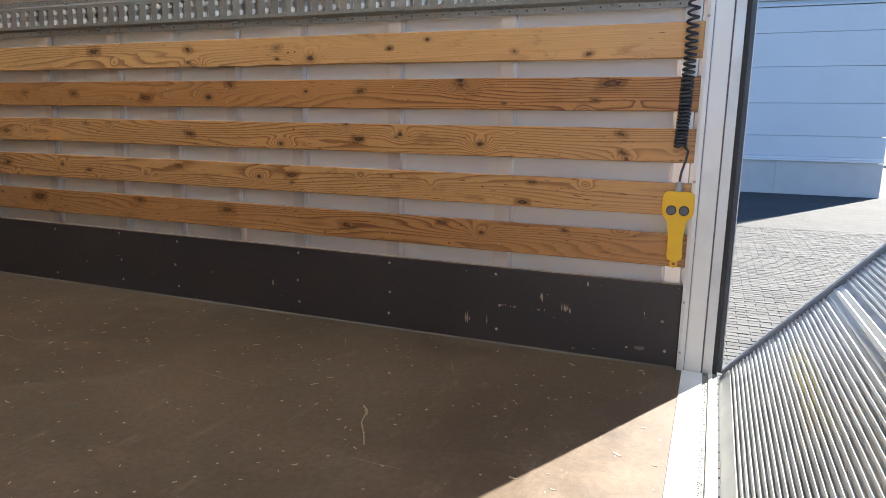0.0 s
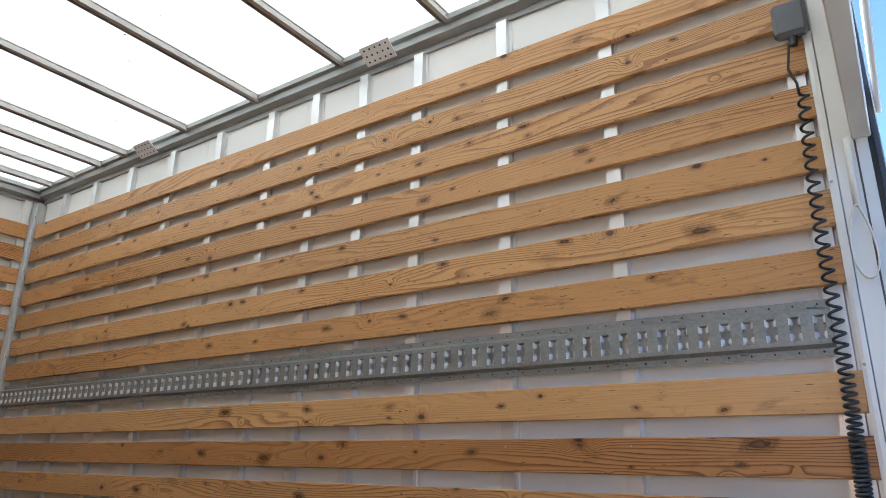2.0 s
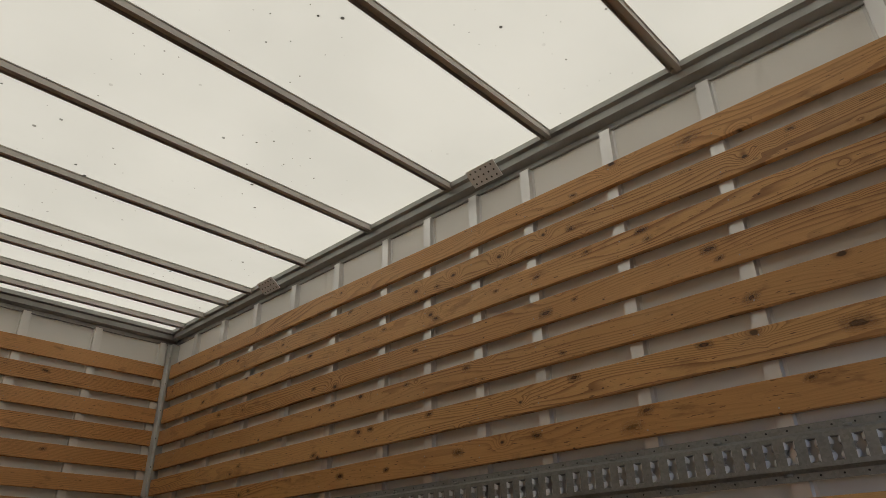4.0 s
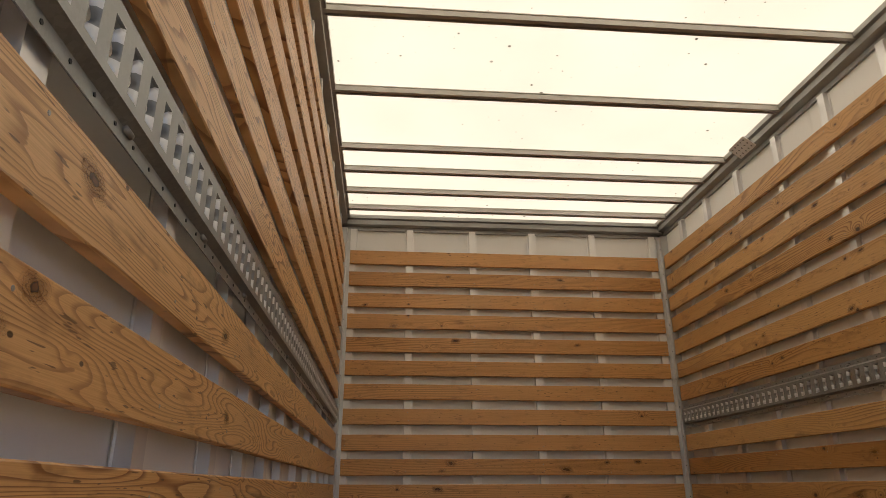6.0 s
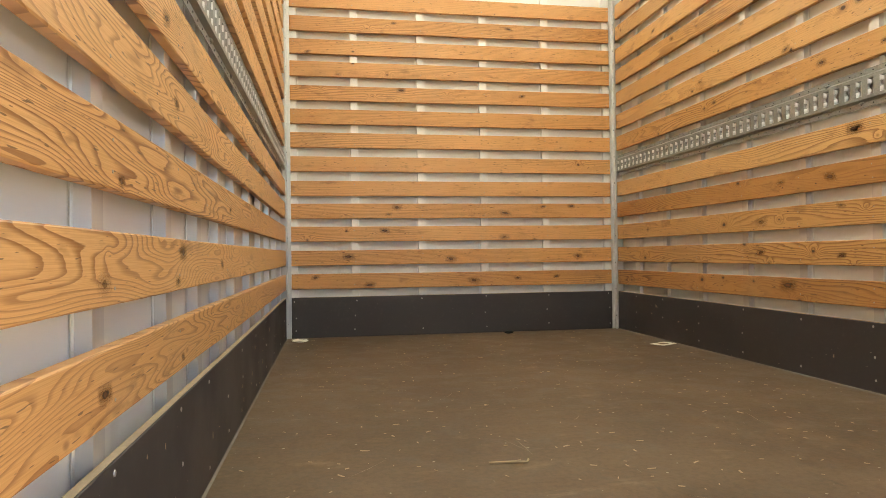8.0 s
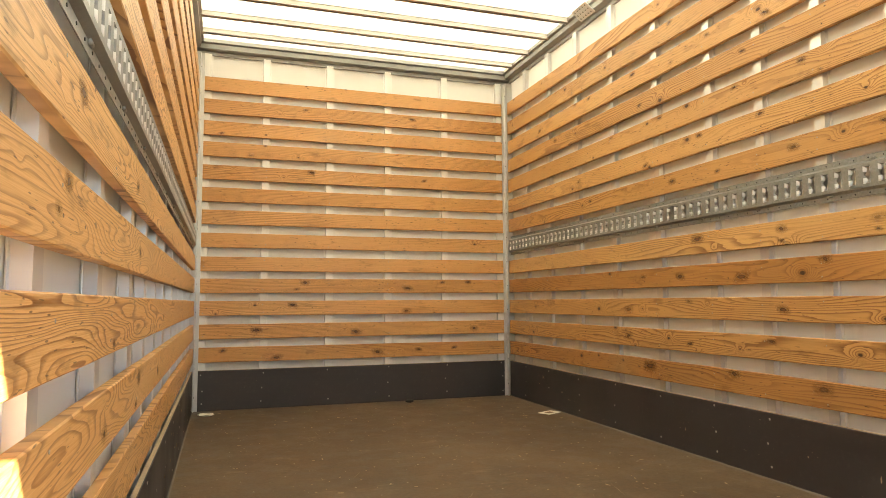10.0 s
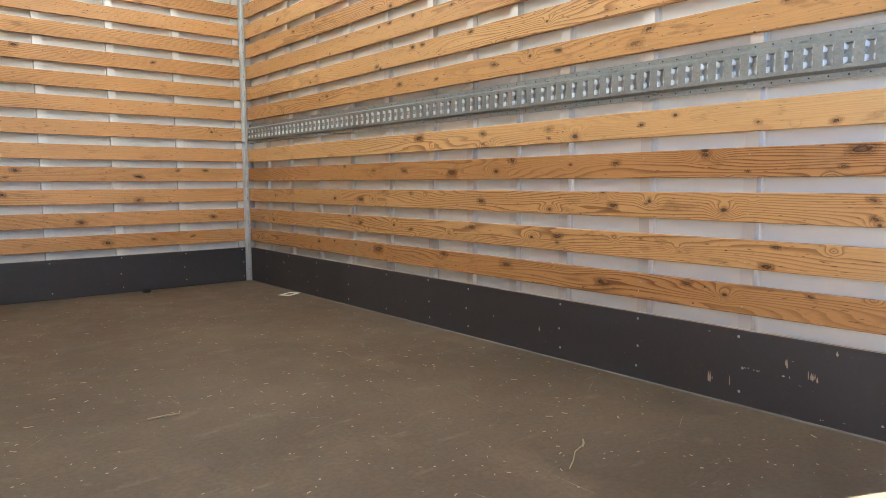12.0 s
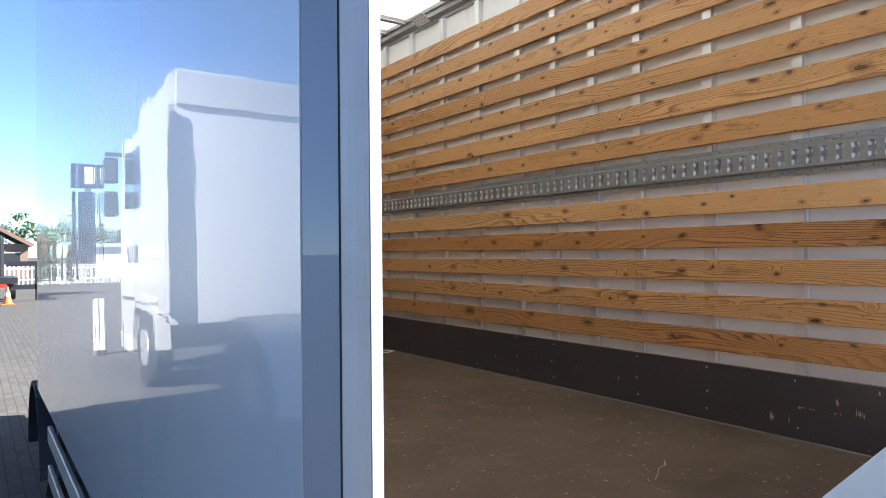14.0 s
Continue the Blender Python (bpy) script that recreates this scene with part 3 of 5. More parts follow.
def rear_post(sx):
    """Rear corner post: screwed inner strip, grooved white faces that splay outwards, rubber seal, rounded outer column."""
    post = thing("rear_post", "white grooved aluminium rear corner post with black seal", "post")
    h = 2.70

    def piece(name, pts, m, label="", z0=0.0, smooth=False):
        return part(name, prism(bmesh.new(), pts, (0, 0, z0), (sx, 0, 0), (0, 1, 0), (0, 0, h - z0)), m, post, label)

    if sx < 0:
        piece("inner_strip", [(1.2105, -4.8785), (1.2095, -4.893), (1.2115, -4.8965), (1.2285, -4.8945), (1.2285, -4.8785)], ALU_WHITE, "bright white edge strip")
        piece("outer_column", [(1.2295, -4.8925), (1.2365, -4.8893), (1.244, -4.882), (1.2515, -4.8715), (1.2575, -4.8605), (1.2575, -4.8495), (1.2295, -4.8495)], COLUMN, "rounded weathered grey corner column", -0.17)
        piece("dark_joint", [(1.258, -4.8585), (1.2602, -4.8555), (1.2602, -4.8495), (1.258, -4.8495)], RUBBER, "", -0.17)
        piece("corner_strip", [(1.2605, -4.8575), (1.2975, -4.8145), (1.2975, -4.813), (1.262, -4.813), (1.2605, -4.84)], STRIP, "satin blue-grey corner strip", -0.17)
        piece("backing", [(1.2425, -4.849), (1.2425, -4.80), (1.268, -4.80), (1.268, -4.8125), (1.2615, -4.8125), (1.2575, -4.849)], ALU_WHITE)
    else:
        piece("inner_strip", [(1.212, -4.878), (1.2105, -4.888), (1.2115, -4.9), (1.268, -4.9), (1.268, -4.878)], ALU_WHITE)
        piece("track_profile", [(1.214, -4.902), (1.2165, -4.904), (1.2185, -4.954), (1.268, -4.954), (1.268, -4.902)], ALU_WHITE)
        piece("edge_profile", [(1.2175, -4.959), (1.2205, -4.988), (1.268, -4.9885), (1.268, -4.959)], ALU_WHITE)
        # narrow dark grey line set back between the two post faces
        piece("groove", [(1.224, -4.9545), (1.224, -4.9585), (1.268, -4.9585), (1.268, -4.9545)], SHADOWGAP)
        piece("seal", [(1.222, -4.989), (1.2215, -5.0025), (1.268, -5.0025), (1.268, -4.989)], RUBBER, "black rubber seal")
        piece("rear_edge", [(1.225, -5.003), (1.226, -5.014), (1.229, -5.0155), (1.298, -5.0155), (1.300, -5.014), (1.300, -5.003)], DARK_EDGE, "dark blue-grey edge strip", 0.006)
        piece("outer_lip", [(1.231, -5.016), (1.231, -5.0185), (1.297, -5.0185), (1.297, -5.016)], ALU_WHITE, "thin bright outer lip", 0.006)
        col = [(1.29, -4.9605)] + [(1.284 + 0.022 * math.cos(radians(a)), -4.982 + 0.0185 * math.sin(radians(a))) for a in range(80, -91, -17)] + [(1.2865, -5.002)]
        piece("outer_column", col, COLUMN, "rounded weathered grey corner column", -0.17)
        piece("corner_strip", [(1.2905, -4.9455), (1.2905, -4.8135), (1.302, -4.8135), (1.3025, -4.945)], STRIP, "satin blue-grey corner strip", -0.17)
        piece("dark_joint", [(1.2705, -4.960), (1.2705, -4.946), (1.294, -4.946), (1.294, -4.960)], RUBBER, "", -0.17)
    bm = bmesh.new()
    for z in (0.06, 0.23, 0.62, 1.12, 1.63, 2.15):
        rod(bm, (sx * 1.2125, -4.885, z), (sx * 1.2085, -4.885, z), 0.005, 8, 0.0038)
    tagged(part("strip_screws", bm, STEEL, post), "screw heads", kind="stuff")
    return post


for sx in (1, -1):
    rear_post(sx)

# threshold at the rear of the floor
sill = thing("rear_sill", "bright metal rear sill with a dirty groove", "sill")
SILL = metal("bright_worn_sill", (0.78, 0.77, 0.74), 0.5, 0.35)
GRIT = plain("gritty_dirt", (0.22, 0.21, 0.19), 0.9, vary=0.5, scale=120)
GRAVEL = plain("sandy_grit", (0.30, 0.28, 0.25), 0.9, vary=0.5, scale=90)
part("sill_plate", boxes(((-1.21, -4.960, -0.06), (1.21, -4.8955, 0.003)), bevel=0.0015), SILL, sill)
part("sill_groove", boxes(((-1.21, -4.978, -0.06), (1.21, -4.9605, -0.003))), GRIT, sill, "groove packed with grit")
part("sill_edge", boxes(((-1.255, -4.990, -0.17), (1.255, -4.9785, 0.003)), bevel=0.0015), SILL, sill)
part("sill_lip", boxes(((-1.255, -5.005, -0.17), (1.255, -4.9905, -0.002)), bevel=0.002), ALU_RAIL, sill, "dull grey outer lip")
crumbs = bmesh.new()
rndg = random.Random(8)
for k in range(420):
    p = Vector((rndg.uniform(-1.2, 1.2), -4.969 + rndg.gauss(0, 0.0045), -0.0025))
    box(crumbs, p - Vector([rndg.uniform(0.0005, 0.0018) for _ in range(3)]), p + Vector((rndg.uniform(0.0005, 0.002), rndg.uniform(0.0005, 0.0018), rndg.uniform(0.0005, 0.002))))
tagged(part("grit", crumbs, GRAVEL, sill), "pale sandy grit lying in the groove", kind="stuff")
under = part("floor_frame", boxes(((-1.27, -4.895, -0.17), (1.27, 0.085, -0.065))), RUBBER)
structure(under, "dark underside frame of the load floor", "frame")


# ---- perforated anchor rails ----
# slot lips in two tones: dark for shade in the slot, bright for caught light
SHADE = metal("shaded_slot_edge", (0.27, 0.275, 0.275), 0.55, 0.4)
LIP = metal("lit_slot_lip", (0.70, 0.71, 0.72), 0.4, 0.35)


def anchor_rail(wall, place, length):
    """Galvanised rail with a row of bone-shaped slots, rolled lips in them, and flanges screwed to the uprights."""
    pitch = 0.0605
    n = int(length / pitch)
    zc = (RAIL_LO + RAIL_HI) / 2
    half = 0.046
    hw, hh = 0.0148, 0.033          # half width and height of a slot
    side = [-1, -0.85, -0.62, -0.36, -0.16, 0, 0.16, 0.36, 0.62, 0.85, 1]
    bulge = [0.4, 0.85, 1.0, 0.7, 0.15, 0.0, 0.15, 0.7, 1.0, 0.85, 0.4]
    front = [(hw, q * hh) for q in side] + [(-hw, -q * hh) for q in side]
    mid = [(hw - 0.0078 * g, q * hh * 0.985) for q, g in zip(side, bulge)] + [(-hw + 0.0078 * g, -q * hh * 0.985) for q, g in zip(side, bulge)]
    back = [(hw - 0.0105 * g, q * hh * 0.88) for q, g in zip(side, bulge)] + [(-hw + 0.0105 * g, -q * hh * 0.88) for q, g in zip(side, bulge)]
    rim = []
    for p, q in front:
        rim.append((math.copysign(pitch / 2, p), q if abs(q) < hh - 1e-6 else math.copysign(half, q)))
    nr = len(front)
    verts, faces, kinds = [], [], []
    for i in range(n):
        x0 = -n * pitch / 2 + (i + 0.5) * pitch
        b = len(verts)
        for loop_pts, deep in ((rim, -0.004), (front, -0.004), (mid, 0.001), (back, 0.007)):
            for p, q in loop_pts:
                verts.append((x0 + p, deep, zc + q))
        for k in range(nr):
            m = (k + 1) % nr
            flat = k in (nr // 2 - 1, nr - 1)
            for lv in range(3):
                faces.append((b + lv * nr + k, b + lv * nr + m, b + (lv + 1) * nr + m, b + (lv + 1) * nr + k))
                # 0 plain steel, 1 lip bulge coloured as lit, 2 lip waist coloured as shaded
                kinds.append(0 if lv == 0 or flat else 1 if (bulge * 2)[k] + (bulge * 2)[m] > 1.0 else 2)
    me = bpy.data.meshes.new("anchor_rail")
    me.from_pydata(verts, [], faces)
    me.materials.append(GALV)
    me.materials.append(LIP)
    me.materials.append(SHADE)
    for kind, p in zip(kinds, me.polygons):
        p.material_index = kind
        p.use_smooth = kind > 0
    rail = new("anchor_rail", me)
    rail.parent = wall
    rail.matrix_local = place
    tagged(rail, "galvanised steel anchor rail with bone-shaped slots")
    L = n * pitch
    for name, z0, z1, z2 in (("upper_flange", zc + half, zc + half + 0.010, RAIL_HI), ("lower_flange", zc - half, zc - half - 0.010, RAIL_LO)):
        bm = bmesh.new()
        prism(bm, [(-0.004, z0), (0.010, z1), (0.010, z2), (0.0125, z2), (0.0125, z1), (-0.001, z0)], (-L / 2, 0, 0), (0, 1, 0), (0, 0, 1), (L, 0, 0))
        part(name, bm, GALV, rail)
    bm = bmesh.new()
    for j, zz in ((0, RAIL_HI - 0.012), (1, RAIL_LO + 0.012)):
        x = -L / 2 + 0.03
        while x < L / 2:
            rod(bm, (x, 0.0105, zz), (x, 0.009, zz), 0.0032, 6)
            x += 0.0605
    tagged(part("flange_holes", bm, RUBBER, rail), "small dark punched holes", kind="stuff")
    bm = bmesh.new()
    x, k = -L / 2 + 0.11, 0
    while x < L / 2:
        z = (zc + half + 0.012) if k % 2 else (zc - half - 0.012)
        rod(bm, (x - 0.011, 0.0085, z), (x + 0.011, 0.0085, z), 0.0052, 8)
        x, k = x + 0.185, k + 1
    tagged(part("pressed_ribs", bm, GALV, rail, smooth=True), "short pressed ribs", kind="stuff")
    return rail


for sx in (1, -1):
    place = pose(sx * W, -2.44, 0, 0, 0, -90 * sx)
    anchor_rail(walls[sx], place, 4.82)

# ---- front corner posts ----
for sx in (1, -1):
    cp = thing("corner_post", "galvanised steel angle post in the front corner", "post", "front corner posts")
    bm = bmesh.new()
    prism(bm, [(1.186, -0.003), (1.186, 0.0), (1.214, 0.0), (1.216, -0.002), (1.216, -0.034), (1.213, -0.034), (1.211, -0.006), (1.208, -0.003)], (0, 0, 0), (sx, 0, 0), (0, 1, 0), (0, 0, TOP - 0.02))
    part("angle", bm, ALU, cp)
    part("backing", boxes(((sx * 1.2165, -0.03, 0.001), (sx * 1.268, 0.05, TOP - 0.02))), ALU, cp)
    bm = bmesh.new()
    for k in range(13):
        z = 0.1 + k * 0.2
        rod(bm, (sx * 1.2105, -0.02, z), (sx * 1.2085, -0.02, z), 0.0045, 7)
    tagged(part("post_screws", bm, RUBBER, cp), "dark screw holes", kind="stuff")

# ---- perforated brackets under the roof ----
BRACKET = plain("pale_zinc_plate", (0.80, 0.80, 0.80), 0.5, vary=0.06)
for y in (-3.225, -1.41):
    br = thing("roof_bracket", "perforated galvanised bracket fixed to the top rail", "bracket", "roof brackets")
    m = pose(1.158, y, 2.640, 0, 38, 0)
    pl = part("plate", boxes(((-0.045, -0.085, -0.003), (0.045, 0.085, 0.003)), bevel=0.001), BRACKET, br)
    pl.matrix_local = m
    bm = bmesh.new()
    for i in range(5):
        for j in range(3):
            rod(bm, (-0.028 + j * 0.028, -0.062 + i * 0.031, -0.0032), (-0.028 + j * 0.028, -0.062 + i * 0.031, -0.0040), 0.0048, 10)
    tagged(part("plate_holes", bm, RUBBER, br), "round dark holes", kind="stuff").matrix_local = m
    part("hanger", boxes(((1.18, y - 0.012, 2.64), (1.222, y + 0.012, 2.668))), GALV, br)

# ---- roller shutter, half lowered ----
LATH = plain("white_shutter_lath", (0.66, 0.67, 0.69), 0.4, vary=0.06)
door = thing("roller_shutter", "white roller shutter door half lowered in the rear opening", "door", at=(0, 0, 0))
lath = None
for k in range(9):
    if lath is None:
        bm = prism(bmesh.new(), [(-4.956, 0.002), (-4.953, 0.05), (-4.956, 0.098), (-4.978, 0.098), (-4.978, 0.002)], (-1.236, 0, 0), (0, 1, 0), (0, 0, 1), (2.472, 0, 0))
        ob = part("lath", bm, LATH, door)
        lath = ob.data
    else:
        ob = new("lath", lath)
        ob.parent = door
    ob.location = (0, 0, 1.825 + 0.1 * k)
part("bottom_rail", boxes(((-1.236, -4.998, 1.745), (1.236, -4.951, 1.822)), bevel=0.004), ALU_WHITE, door)
part("rain_strip", boxes(((-1.255, -5.034, 1.82), (1.255, -5.0195, 1.90)), bevel=0.004), ALU_WHITE, door)
STRAP = plain("white_webbing", (0.78, 0.77, 0.72), 0.8, vary=0.1, scale=300)
strap = thing("pull_strap", "white webbing pull loop hanging from the roller shutter", "strap")


def ribbon(name, pts, w, material, parent, wide=(0, 1, 0), thick=0.0025):
    """A band of webbing that follows pts, w wide along the direction wide."""
    bm = bmesh.new()
    wide = Vector(wide) * (w / 2)
    rows = []
    for i, p in enumerate(pts):
        p = Vector(p)
        d = (Vector(pts[min(i + 1, len(pts) - 1)]) - Vector(pts[max(i - 1, 0)])).normalized()
        nn = d.cross(wide).normalized() * (thick / 2)
        rows.append([bm.verts.new(p + wide + nn), bm.verts.new(p - wide + nn), bm.verts.new(p - wide - nn), bm.verts.new(p + wide - nn)])
    for a, b in zip(rows, rows[1:]):
        for k in range(4):
            bm.faces.new((a[k], a[(k + 1) % 4], b[(k + 1) % 4], b[k]))
    bm.faces.new(rows[0]), bm.faces.new(rows[-1][::-1])
    return part(name, bm, material, parent, smooth=True)


pts = [(1.200, -4.938, 1.748), (1.200, -4.936, 1.66), (1.201, -4.934, 1.545)]
ribbon("hanging_band", pts, 0.016, STRAP, strap, (0.35, 1, 0))
loop = [(1.201, -4.933 + 0.027 * math.sin(a) * (1 - 0.35 * math.cos(a)), 1.443 + 0.102 * math.cos(a) + 0.01 * math.sin(a)) for a in [2 * math.pi * k / 28 for k in range(29)]]
ribbon("loop", loop, 0.016, STRAP, strap, (1, 0.2, 0))

# ---- lift control with coiled cable ----
YEL = plain("yellow_plastic", (0.80, 0.46, 0.012), 0.42, vary=0.08, scale=30)
DARKP = plain("dark_plastic", (0.03, 0.035, 0.042), 0.45)
BUTTON = plain("slate_grey_button", (0.085, 0.10, 0.125), 0.45)
GREYP = plain("grey_plastic", (0.35, 0.35, 0.34), 0.5)
ctl = thing("lift_control", "yellow plastic hand control with two dark buttons on the wall", "control", at=(1.194, -4.843, 0))
bm = bmesh.new()
head = [(-0.0475, 0.574), (-0.042, 0.586), (-0.032, 0.589), (0.032, 0.589), (0.042, 0.586), (0.0475, 0.574), (0.048, 0.527), (0.046, 0.512), (0.038, 0.503), (0.027, 0.498), (0.0235, 0.490), (0.0225, 0.440), (0.0235, 0.376), (0.019, 0.368), (-0.019, 0.368), (-0.0235, 0.376), (-0.0225, 0.440), (-0.0235, 0.490), (-0.027, 0.498), (-0.038, 0.503), (-0.046, 0.512), (-0.048, 0.527)]
prism(bm, head, (-0.010, 0, 0), (0, 1, 0), (0, 0, 1), (0.034, 0, 0))
bmesh.ops.bevel(bm, geom=bm.edges[:], offset=0.005, segments=2, affect="EDGES", clamp_overlap=True)
body = part("housing", bm, YEL, ctl, smooth=False)
for dy in (-0.019, 0.019):
    bm = rod(bmesh.new(), (-0.010, dy, 0.530), (-0.0150, dy, 0.530), 0.0125, 20, 0.0115)
    part("button", bm, BUTTON, ctl, "round slate-grey push button")
    bm = rod(bmesh.new(), (-0.009, dy, 0.530), (-0.0125, dy, 0.530), 0.0158, 20)
    part("button_ring", bm, DARKP, ctl, "black button ring")
part("hood", prism(bmesh.new(), [(-0.010, 0.578), (0.010, 0.578), (0.011, 0.560), (0.006, 0.552), (-0.006, 0.552), (-0.011, 0.560)], (-0.012, 0, 0), (0, 1, 0), (0, 0, 1), (0.004, 0, 0)), YEL, ctl)
bm = bmesh.new()
for k in range(16):
    a, b = 2 * math.pi * k / 16, 2 * math.pi * (k + 1) / 16
    rim = [(0.0055 * math.cos(a), 0.357 + 0.0055 * math.sin(a)), (0.0055 * math.cos(b), 0.357 + 0.0055 * math.sin(b)), (0.0125 * math.cos(b), 0.357 + 0.013 * math.sin(b)), (0.0125 * math.cos(a), 0.357 + 0.013 * math.sin(a))]
    prism(bm, rim, (0.0, 0, 0), (0, 1, 0), (0, 0, 1), (0.008, 0, 0))
part("hanging_eye", bm, YEL, ctl)
part("cable_gland", rod(bmesh.new(), (0.006, 0.002, 0.588), (0.006, 0.002, 0.600), 0.0125, 12, 0.012), GREYP, ctl, "grey cable gland")
part("gland_nut", rod(bmesh.new(), (0.006, 0.002, 0.6005), (0.006, 0.002, 0.617), 0.0115, 12, 0.0105), GREYP, ctl, "grey cable gland nut")
tube("straight_cable", [(0.006, 0.002, 0.62), (0.006, -0.001, 0.65), (0.006, -0.012, 0.69), (0.004, -0.016, 0.715), (0.0, -0.004, 0.73)], 0.0036, DARKP, ctl)
coil = []
z = 0.728
a = 0.0
while z < 1.92:
    f = (z - 0.728) / 1.19
    pitch = 0.0098 + 0.019 * min(1.0, max(0.0, (f - 0.1) / 0.32)) ** 1.3 + 0.012 * f
    r = 0.0165 - 0.002 * f
    coil.append((0.004 + r * 0.8 * math.cos(a), 0.012 - 0.022 * f + 0.006 * math.sin(z * 5) + r * math.sin(a), z))
    a += 2 * math.pi / 14
    z += pitch / 14
tube("coiled_cable", coil, 0.0043, DARKP, ctl, "dark coiled cable", 1)
tube("upper_cable", [coil[-1], (0.0, 0.0, 1.95), (-0.004, 0.016, 2.0), (-0.002, 0.004, 2.08)], 0.0038, DARKP, ctl)
# dark box plastic lifted to blue-grey, flare haze put into the colour
BOXP = plain("hazed_box_plastic", (0.12, 0.13, 0.145), 0.5)
jb = thing("junction_box", "plastic junction box above the coiled cable, greyed for flare haze", "box")
part("lid", boxes(((1.170, -4.90, 2.105), (1.2105, -4.805, 2.225)), bevel=0.012), BOXP, jb)
part("cable_entry", rod(bmesh.new(), (1.19, -4.853, 2.105), (1.19, -4.853, 2.075), 0.011, 12), DARKP, jb)

# ---- tail lift platform, tilted up behind the sill ----
g = Graph("worn_lift_aluminium")
v = g.coords()
n = g.noise(g.coords("Object", 0, (0.6, 6, 1)), 9.0, 4.0)
col = g.mix(g.ramp(n, 0.35, 0.7), (0.40, 0.395, 0.38), (0.25, 0.245, 0.24))
sep = g.node("ShaderNodeSeparateXYZ", Vector=v)
spot = g.math("MULTIPLY", g.ramp(g.math("ABSOLUTE", g.math("SUBTRACT", sep.outputs["X"], 0.74)), 0.42, 0.1), g.ramp(g.math("ABSOLUTE", g.math("SUBTRACT", sep.outputs["Y"], 0.262)), 0.05, 0.012))
spot = g.math("MULTIPLY", spot, g.ramp(g.noise(g.coords("Object", 0, (2.0, 16, 1)), 5.0, 3.0), 0.32, 0.52))
col = g.mix(g.math("MULTIPLY", spot, 0.9), col, (0.62, 0.50, 0.10))
LIFT = g.surface(Base_Color=col, Metallic=0.45, Roughness=g.ramp(n, 0.3, 0.7, 0.36, 0.55))
lift = thing("tail_lift", "ribbed aluminium tail lift platform tilted up behind the sill", "lift", at=(0, -5.012, -0.012))
lift.rotation_euler = (radians(180 - 48), 0, 0)
LL = 1.55
part("deck", boxes(((-1.235, 0.0, 0.004), (1.235, LL, 0.045))), LIFT, lift)
rib = None
for k in range(104):
    s = 0.056 + 0.0143 * k
    if s > LL - 0.05 or 0.405 < s < 0.475 or 0.84 < s < 0.91 or 1.27 < s < 1.34:
        continue
    if rib is None:
        ob = part("rib", prism(bmesh.new(), [(-0.0042, 0.004), (-0.0028, -0.0025), (0.0028, -0.0025), (0.0042, 0.004)], (-1.225, 0, 0), (0, 1, 0), (0, 0, 1), (2.45, 0, 0)), LIFT, lift)
        rib = ob.data
    else:
        ob = new("rib", rib)
        ob.parent = lift
    ob.location = (0, s, 0)
for s in (0.44, 0.875, 1.305):
    part("joint_band", prism(bmesh.new(), [(-0.026, 0.004), (-0.024, -0.001), (-0.006, -0.001), (-0.004, -0.004), (0.006, -0.004), (0.008, -0.001), (0.024, -0.001), (0.026, 0.004)], (-1.225, s, 0), (0, 1, 0), (0, 0, 1), (2.45, 0, 0)), ALU_RAIL, lift)
part("hinge_plate", boxes(((-1.225, 0.002, -0.002), (1.225, 0.046, 0.004)), bevel=0.0015), ALU_RAIL, lift)
part("hinge_bar", rod(bmesh.new(), (-1.24, 0.0, 0.012), (1.24, 0.0, 0.012), 0.009, 10), ALU, lift)
EDGE = metal("grey_edge_bar", (0.20, 0.22, 0.26), 0.45, 0.4)
for sx in (1, -1):
    up = -0.014 if sx > 0 else -0.078
    part("side_bar", boxes(((sx * 1.2355, 0.012 if sx > 0 else 0.25, up), (sx * (1.253 if sx > 0 else 1.266), LL, 0.05)), bevel=0.004), EDGE if sx > 0 else ALU, lift)
part("end_bar", boxes(((-1.266, LL + 0.0005, -0.002), (1.266, LL + 0.03, 0.045)), bevel=0.006), EDGE, lift)
# ---- yard ----
GZ = -1.05


def paver_ground():
    g = Graph("concrete_block_paving")
    v = g.coords()
    sw = g.node("ShaderNodeSeparateXYZ", Vector=v)
    turned = g.node("ShaderNodeCombineXYZ", X=sw.outputs["Y"], Y=sw.outputs["X"]).outputs[0]
    br = g.node("ShaderNodeTexBrick", Vector=turned, Scale=1.0, Mortar_Size=0.006, Mortar_Smooth=0.3, Brick_Width=0.21, Row_Height=0.105)
    br.inputs["Color1"].default_value = (0.092, 0.088, 0.082, 1)
    br.inputs["Color2"].default_value = (0.072, 0.069, 0.064, 1)
    br.inputs["Mortar"].default_value = (0.045, 0.042, 0.037, 1)
    n = g.noise(v, 0.5, 5.0)
    col = g.mix(g.ramp(n, 0.45, 0.75, 0, 0.45), br.outputs["Color"], (0.104, 0.097, 0.088))
    col = g.mix(g.ramp(g.noise(v, 40.0, 3.0), 0.5, 0.8, 0, 0.3), col, (0.22, 0.21, 0.195))
    g.bump(br.outputs["Fac"], -0.5, 0.006)
    return g.surface(Base_Color=col, Roughness=0.9, Specular_IOR_Level=0.1)


PAVE = paver_ground()
bm = bmesh.new()
R = 900
q = [bm.verts.new((x, y, GZ)) for x, y in ((-R, -R), (R, -R), (R, R), (-R, R))]
bm.faces.new(q)
structure(part("ground", bm, PAVE), "yard of grey concrete block paving", "ground")


